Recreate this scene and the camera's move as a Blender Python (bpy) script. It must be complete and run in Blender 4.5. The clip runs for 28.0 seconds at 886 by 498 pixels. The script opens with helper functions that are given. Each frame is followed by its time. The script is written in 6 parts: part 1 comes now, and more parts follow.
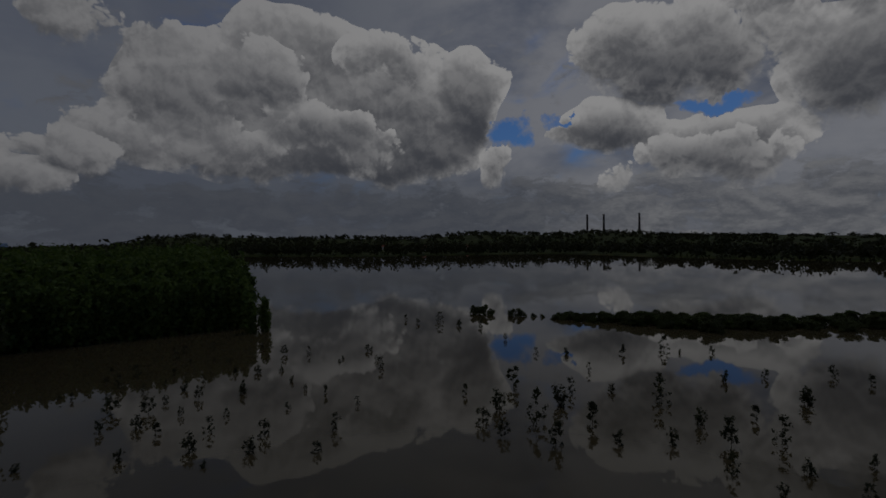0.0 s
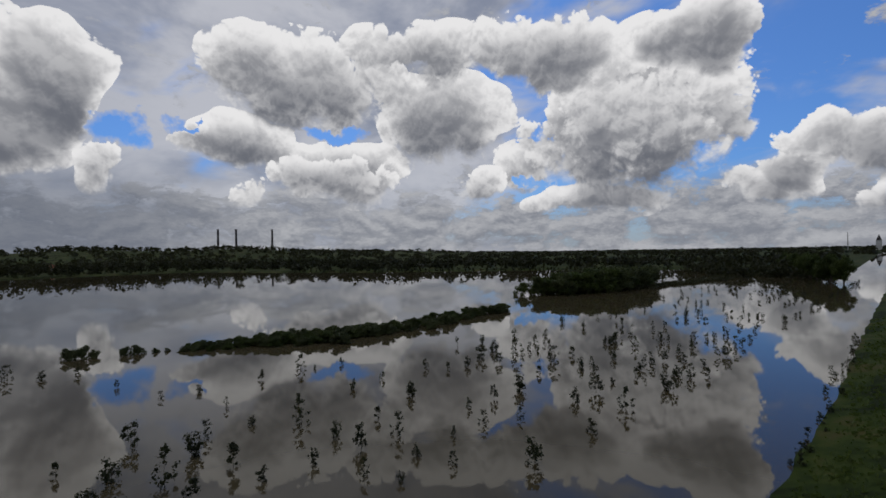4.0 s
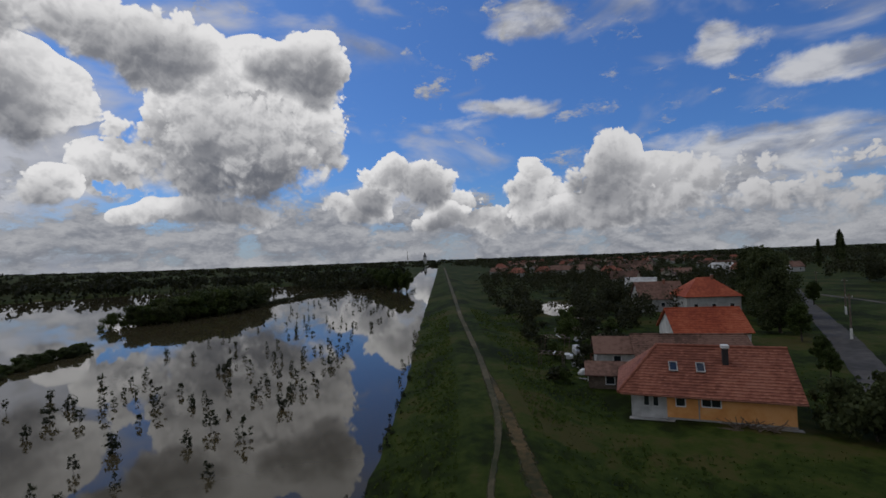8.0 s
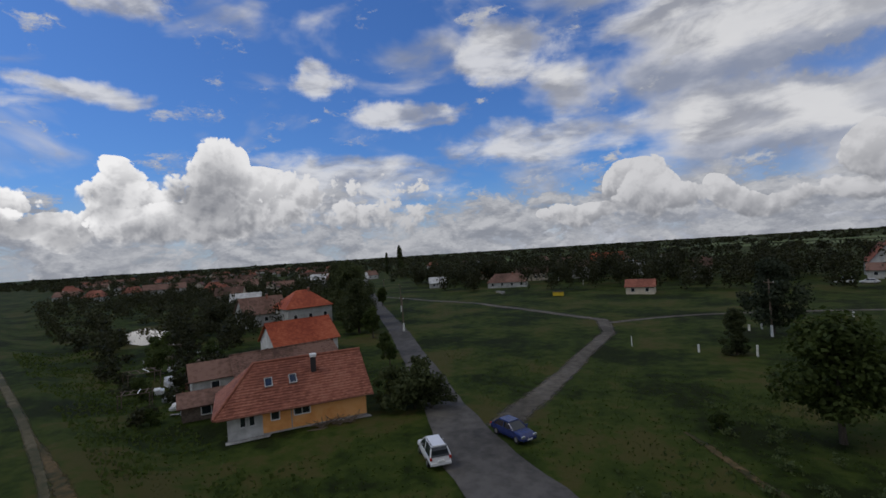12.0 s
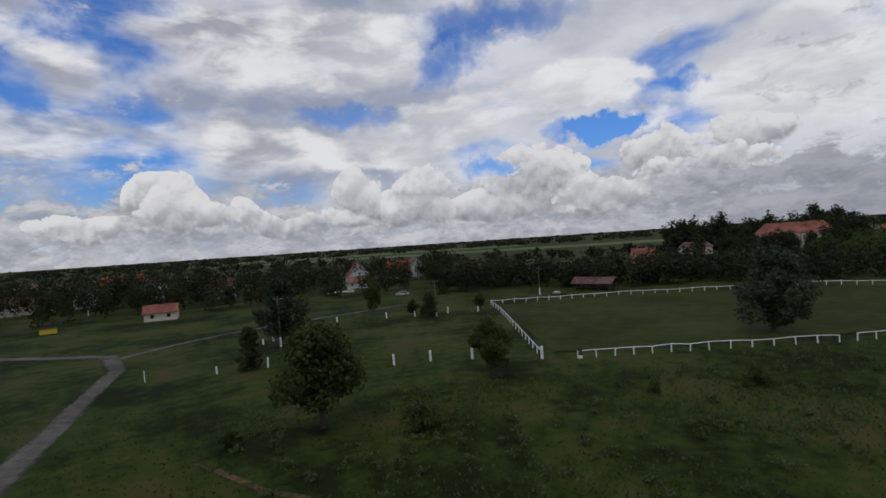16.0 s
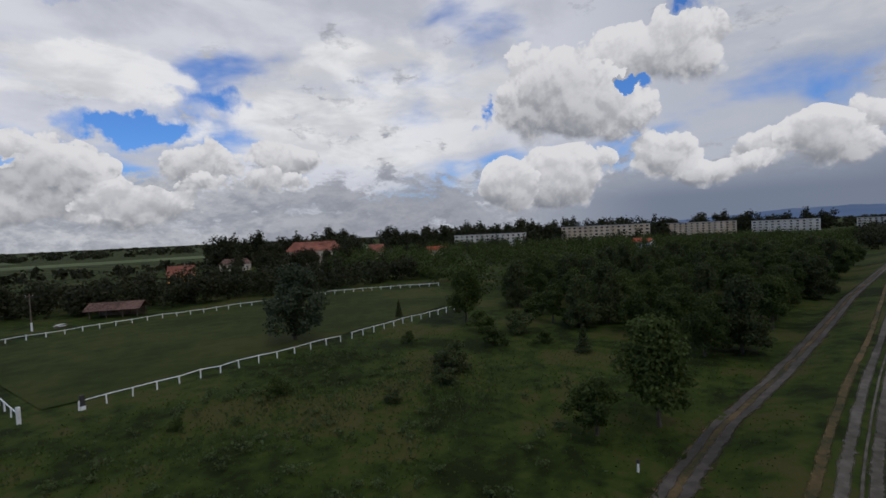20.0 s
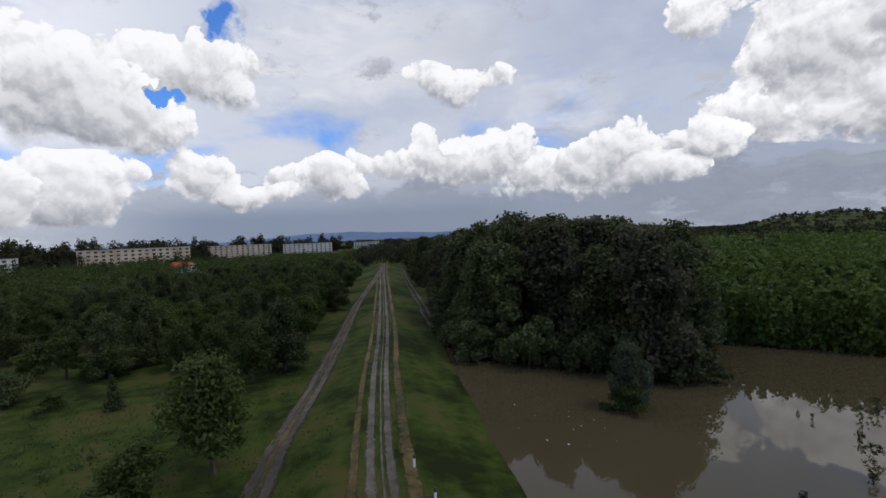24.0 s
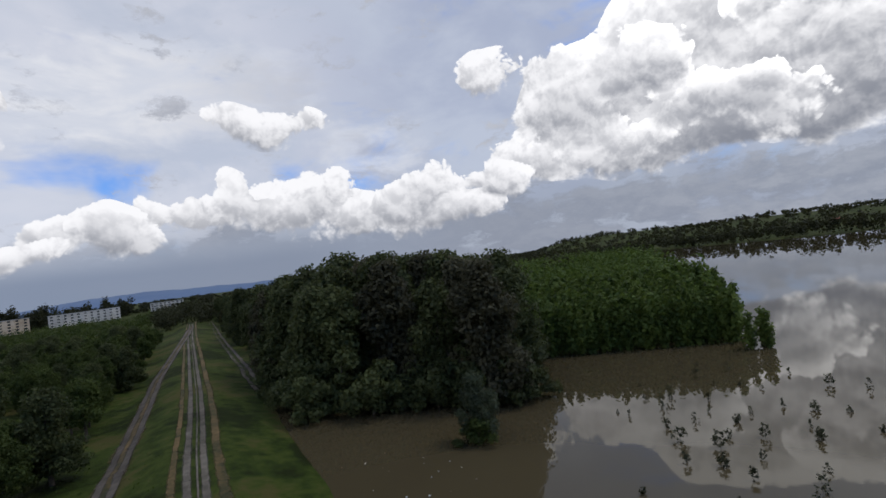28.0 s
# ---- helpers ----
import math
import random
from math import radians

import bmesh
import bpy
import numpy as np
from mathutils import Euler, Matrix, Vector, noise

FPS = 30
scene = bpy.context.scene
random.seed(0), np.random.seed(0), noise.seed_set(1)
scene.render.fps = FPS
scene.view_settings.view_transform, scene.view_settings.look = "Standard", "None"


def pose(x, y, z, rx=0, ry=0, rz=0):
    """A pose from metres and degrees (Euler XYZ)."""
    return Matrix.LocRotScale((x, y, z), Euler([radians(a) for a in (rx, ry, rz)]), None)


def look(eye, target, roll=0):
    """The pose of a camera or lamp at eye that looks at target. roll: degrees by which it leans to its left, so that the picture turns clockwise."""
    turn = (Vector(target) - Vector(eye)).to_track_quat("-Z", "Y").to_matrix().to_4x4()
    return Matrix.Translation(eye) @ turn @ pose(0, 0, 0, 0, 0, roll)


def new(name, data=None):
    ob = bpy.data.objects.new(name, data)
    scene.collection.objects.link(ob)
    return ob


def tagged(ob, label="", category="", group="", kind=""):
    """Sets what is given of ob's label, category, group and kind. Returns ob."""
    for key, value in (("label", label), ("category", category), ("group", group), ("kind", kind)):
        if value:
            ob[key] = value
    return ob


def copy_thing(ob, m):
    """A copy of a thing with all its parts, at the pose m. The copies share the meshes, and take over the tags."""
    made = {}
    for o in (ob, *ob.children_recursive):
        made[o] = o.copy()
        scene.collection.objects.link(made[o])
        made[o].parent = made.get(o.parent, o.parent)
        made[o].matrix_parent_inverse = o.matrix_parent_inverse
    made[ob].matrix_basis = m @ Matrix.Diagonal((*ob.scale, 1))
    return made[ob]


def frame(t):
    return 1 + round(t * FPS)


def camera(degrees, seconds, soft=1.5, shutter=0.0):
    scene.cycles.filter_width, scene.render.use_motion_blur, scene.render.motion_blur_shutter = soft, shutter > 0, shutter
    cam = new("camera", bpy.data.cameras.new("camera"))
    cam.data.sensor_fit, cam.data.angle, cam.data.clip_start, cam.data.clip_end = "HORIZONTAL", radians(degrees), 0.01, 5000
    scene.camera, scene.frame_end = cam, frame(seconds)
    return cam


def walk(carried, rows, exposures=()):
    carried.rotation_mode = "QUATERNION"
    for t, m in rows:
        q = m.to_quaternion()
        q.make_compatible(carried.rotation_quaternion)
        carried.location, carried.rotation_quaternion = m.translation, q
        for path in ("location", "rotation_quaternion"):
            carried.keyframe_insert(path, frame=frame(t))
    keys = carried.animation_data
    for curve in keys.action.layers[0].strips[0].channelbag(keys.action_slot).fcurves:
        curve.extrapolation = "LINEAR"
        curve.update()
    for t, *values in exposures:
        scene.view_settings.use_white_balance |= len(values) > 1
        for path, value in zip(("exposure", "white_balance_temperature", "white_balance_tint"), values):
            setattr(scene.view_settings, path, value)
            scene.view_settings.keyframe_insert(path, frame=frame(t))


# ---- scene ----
# ---- camera ----
cam = camera(87.0, 28.0, soft=1.6)
path = [
    (0.0, pose(0.00, 0.00, 14.00, 89.06, 0.63, -0.01)),
    (0.5, pose(-0.04, 0.10, 14.08, 89.04, 0.30, -4.57)),
    (1.0, pose(-0.11, 0.18, 14.18, 89.35, 0.52, -9.96)),
    (1.5, pose(-0.19, 0.24, 14.28, 89.57, 0.73, -15.41)),
    (2.0, pose(-0.24, 0.30, 14.42, 89.73, 0.78, -20.78)),
    (2.5, pose(-0.28, 0.37, 14.56, 89.85, 0.74, -26.17)),
    (3.0, pose(-0.29, 0.47, 14.70, 90.00, 0.78, -31.66)),
    (3.5, pose(-0.28, 0.58, 14.84, 90.17, 0.91, -37.25)),
    (5.5, pose(-0.38, 0.69, 15.26, 90.84, 1.38, -60.03)),
    (6.0, pose(-0.49, 0.71, 15.33, 90.98, 1.56, -65.72)),
    (6.5, pose(-0.60, 0.73, 15.41, 91.07, 1.72, -71.45)),
    (7.0, pose(-0.68, 0.77, 15.53, 91.14, 1.98, -77.13)),
    (7.5, pose(-0.74, 0.84, 15.68, 91.12, 2.16, -82.67)),
    (8.0, pose(-0.78, 0.93, 15.84, 91.16, 2.19, -88.19)),
    (8.5, pose(-0.82, 0.98, 15.97, 91.18, 2.50, -93.62)),
    (9.0, pose(-0.88, 0.95, 16.06, 91.15, 2.57, -99.03)),
    (9.5, pose(-0.93, 0.85, 16.15, 91.13, 2.82, -104.57)),
    (10.0, pose(-1.00, 0.66, 16.22, 91.06, 2.86, -110.06)),
    (10.5, pose(-1.05, 0.40, 16.30, 90.98, 3.03, -115.71)),
    (11.0, pose(-1.08, 0.11, 16.37, 90.81, 3.37, -121.54)),
    (11.5, pose(-1.11, -0.15, 16.43, 90.62, 3.55, -127.58)),
    (13.5, pose(-1.40, -0.41, 16.41, 89.98, 3.78, -153.22)),
    (14.0, pose(-1.59, -0.49, 16.44, 89.89, 3.90, -160.05)),
    (14.5, pose(-1.79, -0.58, 16.52, 89.69, 3.84, -166.84)),
    (15.0, pose(-2.01, -0.72, 16.63, 89.47, 3.80, -173.65)),
    (15.5, pose(-2.27, -0.90, 16.75, 89.30, 3.83, -180.51)),
    (16.0, pose(-2.57, -1.08, 16.86, 89.09, 3.82, -187.35)),
    (16.5, pose(-2.87, -1.25, 16.93, 88.89, 3.49, -194.05)),
    (17.0, pose(-3.17, -1.40, 16.97, 88.73, 3.37, -200.78)),
    (17.5, pose(-3.50, -1.52, 16.97, 88.61, 3.27, -207.33)),
    (18.0, pose(-3.85, -1.64, 16.97, 88.47, 3.29, -213.82)),
    (18.5, pose(-4.25, -1.75, 16.97, 88.29, 3.14, -220.10)),
    (19.0, pose(-4.68, -1.89, 16.99, 88.15, 3.00, -226.44)),
    (19.5, pose(-5.10, -2.07, 17.04, 88.03, 2.73, -232.83)),
    (20.0, pose(-5.50, -2.27, 17.13, 87.94, 2.59, -239.46)),
    (20.5, pose(-5.88, -2.47, 17.24, 87.94, 2.42, -246.27)),
    (21.0, pose(-6.22, -2.63, 17.36, 87.86, 2.34, -253.09)),
    (21.5, pose(-6.55, -2.74, 17.47, 87.86, 2.19, -259.92)),
    (22.0, pose(-6.87, -2.83, 17.57, 87.84, 2.12, -266.87)),
    (22.5, pose(-7.17, -2.89, 17.65, 87.81, 2.12, -273.70)),
    (24.5, pose(-8.04, -3.05, 17.81, 88.64, 2.79, -296.28)),
    (25.0, pose(-8.48, -2.89, 17.84, 89.05, 3.59, -299.32)),
    (25.5, pose(-8.94, -2.72, 17.87, 89.52, 4.53, -301.20)),
    (26.0, pose(-9.39, -2.57, 17.88, 90.02, 5.52, -302.95)),
    (26.5, pose(-9.80, -2.46, 17.87, 90.52, 6.52, -305.02)),
    (27.0, pose(-10.16, -2.37, 17.83, 90.92, 7.00, -307.49)),
    (27.5, pose(-10.51, -2.31, 17.79, 91.26, 7.37, -310.17)),
    (28.0, pose(-10.86, -2.26, 17.74, 91.52, 7.42, -313.35)),
]
walk(cam, path, exposures=[(0.0, -2.5), (0.4, -1.4), (0.8, -0.50), (1.2, -0.42), (3.0, -0.62), (6.0, -0.87), (10.0, -0.72), (14.0, -0.42), (20.0, -0.34), (22.0, -0.10), (25.0, 0.17), (28.0, 0.12)])

# ---- sky, sun ----
SUN_AZ, SUN_EL = 35.0, 58.0


class Graph:
    """Short calls for building node trees."""

    def __init__(self, tree):
        self.tree = tree

    def node(self, kind, **props):
        n = self.tree.nodes.new(kind)
        for key, value in props.items():
            setattr(n, key, value)
        return n

    def put(self, socket, value):
        if isinstance(value, bpy.types.NodeSocket):
            self.tree.links.new(value, socket)
        elif value is not None:
            socket.default_value = value

    def m(self, op, a, b=None, c=None, clamp=False):
        n = self.node("ShaderNodeMath", operation=op, use_clamp=clamp)
        for i, v in enumerate((a, b, c)):
            self.put(n.inputs[i], v)
        return n.outputs[0]

    def v(self, op, a, b=None, c=None):
        n = self.node("ShaderNodeVectorMath", operation=op)
        for i, v in enumerate((a, b, c)):
            self.put(n.inputs[i], v)
        return n.outputs["Value"] if op in ("DOT_PRODUCT", "LENGTH", "DISTANCE") else n.outputs["Vector"]

    def ramp(self, x, lo, hi, a=0.0, b=1.0):
        n = self.node("ShaderNodeMapRange", interpolation_type="SMOOTHSTEP")
        for i, v in enumerate((x, lo, hi, a, b)):
            self.put(n.inputs[i], v)
        return n.outputs[0]

    def mix(self, f, a, b):
        n = self.node("ShaderNodeMix", data_type="RGBA")
        self.put(n.inputs["Factor"], f)
        self.put(n.inputs[6], a)
        self.put(n.inputs[7], b)
        return n.outputs[2]

    def noise(self, vec, scale, detail=4.0, rough=0.55, dist=0.0):
        n = self.node("ShaderNodeTexNoise")
        self.put(n.inputs["Vector"], vec)
        for key, v in (("Scale", scale), ("Detail", detail), ("Roughness", rough), ("Distortion", dist)):
            n.inputs[key].default_value = v
        return n.outputs["Fac"]

    def voronoi(self, vec, scale, detail=2.0, rough=0.5):
        n = self.node("ShaderNodeTexVoronoi")
        self.put(n.inputs["Vector"], vec)
        n.normalize = True
        for key, v in (("Scale", scale), ("Detail", detail), ("Roughness", rough)):
            n.inputs[key].default_value = v
        return n.outputs["Distance"]

    def drift(self, vec, scale, detail, rough, amount):
        """A wandering offset in three directions."""
        n = self.node("ShaderNodeTexNoise")
        self.put(n.inputs["Vector"], vec)
        for key, v in (("Scale", scale), ("Detail", detail), ("Roughness", rough)):
            n.inputs[key].default_value = v
        return self.v("MULTIPLY", self.v("SUBTRACT", n.outputs["Color"], (0.5, 0.5, 0.5)), amount)

    def combine(self, x, y, z):
        n = self.node("ShaderNodeCombineXYZ")
        for i, v in enumerate((x, y, z)):
            self.put(n.inputs[i], v)
        return n.outputs[0]

    def split(self, vec):
        n = self.node("ShaderNodeSeparateXYZ")
        self.put(n.inputs[0], vec)
        return n.outputs


# heaps of cumulus: compass angle, height, half width, half height in degrees, thickness
northwest_clouds = [
    (-55.4, 7.0, 5.8, 3.3, 0.8), (-52.2, 7.3, 4.5, 2.6, 0.9), (-47.9, 7.8, 5.1, 5.1, 1), (-47.1, 9.3, 5.3, 3.3, 0.9),
    (-43.1, 6.1, 5.8, 2.2, 0.8), (-39.1, 8.5, 4.4, 2.5, 0.6), (-39.0, 8.7, 2.5, 1.6, 0.7), (-37.0, 20.9, 8.5, 3.6, 0.5),
    (-34.9, 11.3, 6.6, 3.6, 0.7), (-28.9, 16.5, 7.6, 6.2, 1), (-28.7, 17.1, 8.0, 5.4, 0.8), (-25.7, 10.1, 11.0, 4.0, 1),
    (-23.7, 10.3, 12.5, 4.0, 0.8), (-21.3, 18.7, 6.9, 4.5, 0.9),
]
north_clouds = [
    (-17.1, 21.8, 9.4, 4.3, 0.8), (-15.0, 13.3, 7.4, 4.0, 0.9), (-13.4, 15.6, 21.8, 9.4, 1), (-9.0, 11.9, 4.4, 4.7, 0.9),
    (-7.0, 10.8, 12.5, 4.3, 0.8), (-7.0, 20.8, 7.0, 4.7, 0.8), (3.2, 16.9, 4.5, 6.2, 0.9), (7.9, 9.5, 3.3, 3.3, 0.6),
    (19.2, 12.6, 7.1, 3.0, 0.9), (20.2, 7.0, 3.7, 1.6, 0.5), (27.2, 20.1, 13.1, 6.2, 0.8),
]
northeast_clouds = [
    (30.3, 9.3, 8.8, 3.6, 0.8), (30.8, 9.6, 9.2, 4.2, 0.9), (39.8, 22.6, 10.2, 4.3, 0.8), (43.9, 15.6, 9.0, 6.5, 1),
    (48.1, 8.1, 4.4, 2.9, 0.6), (53.3, 9.7, 3.7, 2.9, 0.6), (55.1, 22.5, 9.4, 5.1, 0.8), (60.0, 5.5, 8.7, 1.8, 0.6),
    (65.3, 15.8, 13.9, 9.4, 0.6), (66.1, 14.1, 13.8, 10.5, 1.2), (72.5, 22.0, 6.1, 4.2, 1),
]
east_clouds = [
    (80.6, 9.1, 3.7, 3.6, 0.7), (85.0, 9.5, 6.6, 3.8, 0.9), (90.0, 6.6, 4.7, 3.5, 0.8), (99.0, 8.4, 3.7, 3.6, 0.7),
    (99.6, 7.0, 4.7, 4.0, 0.8), (107.4, 10.2, 4.6, 5.1, 0.9), (110.1, 6.3, 7.3, 3.6, 0.8), (114.4, 7.0, 11.0, 4.3, 0.7),
    (126.7, 6.0, 10.2, 3.6, 0.6),
]
south_clouds = [
    (150.0, 3.6, 5.1, 2.0, 0.7), (151.4, 3.9, 4.4, 1.0, 0.6), (157.0, 5.6, 5.1, 4.3, 0.9), (157.7, 6.0, 4.5, 3.5, 1),
    (163.2, 5.0, 3.1, 2.5, 0.9), (166.9, 4.3, 2.5, 2.3, 0.8), (176.9, 5.8, 4.5, 3.8, 1),
]
southwest_clouds = [
    (-178.3, 4.2, 4.4, 2.8, 0.8), (-173.6, 5.4, 4.9, 3.8, 0.9), (-168.5, 3.8, 4.4, 2.9, 0.8), (-165.1, 5.4, 3.6, 2.5, 0.8),
    (-161.4, 6.4, 6.6, 4.7, 1), (-160.7, 7.6, 5.3, 3.5, 1), (-155.5, 3.9, 5.1, 3.0, 0.9), (-154.7, 4.6, 4.0, 2.0, 0.8),
    (-147.1, 8.1, 5.0, 3.6, 1), (-141.7, 5.8, 9.5, 2.5, 0.8), (-138.4, 9.0, 4.5, 2.3, 0.9),
]
west_clouds = [
    (-112.8, 4.5, 3.6, 2.3, 0.9), (-112.1, 14.4, 3.1, 2.6, 0.8), (-111.6, 5.3, 4.5, 3.5, 1), (-107.1, 6.5, 8.0, 4.0, 0.9),
    (-106.9, 15.6, 8.3, 6.5, 1), (-106.0, 4.8, 5.5, 2.9, 0.9), (-102.0, 11.7, 6.7, 4.3, 0.8), (-100.2, 17.1, 6.8, 4.3, 0.9),
    (-95.8, 7.2, 4.4, 3.0, 0.9), (-93.9, 17.6, 7.6, 4.3, 0.9), (-90.6, 5.2, 5.8, 1.7, 0.7), (-86.8, 7.8, 3.1, 2.6, 0.9),
]
far_west_clouds = [
    (-81.3, 7.0, 5.0, 3.6, 1), (-75.4, 7.9, 4.4, 3.5, 0.9), (-70.1, 8.9, 4.5, 4.5, 1), (-65.7, 17.5, 9.9, 2.5, 0.5),
    (-65.2, 7.6, 4.4, 2.6, 0.8), (-64.0, 8.0, 6.2, 4.3, 0.9), (-60.2, 9.0, 5.1, 4.3, 0.6),
]
low_clouds = [(78.5, 6.5, 5, 3.2, 0.8), (88, 4.5, 6, 2.5, 0.8), (96, 4.5, 6, 2.4, 0.8), (104, 4.5, 8, 2.6, 0.8), (172, 3.0, 8, 2.0, 0.8), (-176, 3.2, 8, 2.2, 0.8), (-166, 3.2, 8, 2.2, 0.8), (-152, 3.2, 8, 2.2, 0.8)]
heaps = low_clouds + northwest_clouds + north_clouds + northeast_clouds + east_clouds + south_clouds + southwest_clouds + west_clouds + far_west_clouds
heaps += [(a - 360, e, ra, re, w) for a, e, ra, re, w in heaps if a + ra > 178] + [(a + 360, e, ra, re, w) for a, e, ra, re, w in heaps if a - ra < -178]

# thin soft sheets without firm edges
wisps = [
    (-178.6, 11.6, 12.3, 2.8, 0.9), (-170.2, 14.3, 9.5, 3.5, 1.2), (-159.2, 16.4, 12.5, 2.8, 1.1), (-157.0, 16.7, 9.6, 3.5, 1.2),
    (-150.6, 11.7, 6.5, 1.8, 0.9), (-128.5, 15.2, 19.0, 7.8, 1.2), (-125.9, 14.5, 19.0, 8.5, 1.1), (-78.6, 18.7, 22.4, 4.9, 0.9),
    (-73.2, 22.3, 19.1, 5.6, 0.9), (-53.3, 14.5, 8.8, 5.6, 0.9), (88.5, 15.9, 8.8, 1.1, 0.6), (96.7, 17.6, 5.9, 1.6, 0.9),
]
wisps += [
    (99.2, 26.4, 7.5, 2.8, 1.1), (114.5, 7.7, 18.5, 5.6, 0.8), (120.5, 20.5, 5.7, 2.5, 1.2), (127.6, 8.5, 12.9, 4.2, 0.9),
    (130.9, 16.6, 9.2, 2.0, 1.2), (143.3, 22.6, 8.0, 4.6, 1.3), (146.9, 12.4, 14.5, 3.5, 1), (150.2, 17.7, 4.4, 3.2, 1),
    (167.0, 13.3, 6.5, 4.2, 1), (169.2, 22.7, 19.9, 5.3, 1.2), (174.9, 11.1, 12.2, 2.7, 1.1), (179.5, 22.0, 11.4, 4.9, 1),
]
wisps += [(a - 360, e, ra, re, w) for a, e, ra, re, w in wisps if a + ra > 165] + [(a + 360, e, ra, re, w) for a, e, ra, re, w in wisps if a - ra < -165]

# openings through which the blue shows
holes = [
    (-171.6, 20.7, 4.3, 3.7, 0.9), (-165.5, 8.5, 4.8, 1.4, 0.9), (-165.1, 24.4, 12.6, 2.7, 0.9), (-153.7, 12.2, 7.6, 1.5, 1.1),
    (-153.0, 12.0, 4.8, 1.8, 0.9), (-146.1, 15.4, 3.9, 1.5, 1.1), (-114.6, 13.8, 0.8, 2.0, 1), (-97.7, 15.3, 2.1, 1.1, 2.0),
    (-92.4, 22.5, 2.6, 1.5, 0.9), (-92.1, 23.4, 2.4, 1.5, 0.7), (7.9, 12.9, 2.9, 1.8, 1.3), (14.8, 13.7, 2.1, 0.9, 1),
    (30.5, 13.8, 4.5, 0.9, 1.3), (46.6, 4.2, 6.1, 1.5, 0.6), (53.2, 8.2, 2.0, 1.0, 1.2), (79.9, 17.0, 2.8, 6.1, 1),
    (169.5, 6.1, 4.8, 2.7, 0.6), (176.2, 15.7, 8.4, 1.7, 0.8),
]
holes += [(a - 360, e, ra, re, w) for a, e, ra, re, w in holes if a + ra > 175] + [(a + 360, e, ra, re, w) for a, e, ra, re, w in holes if a - ra < -175]


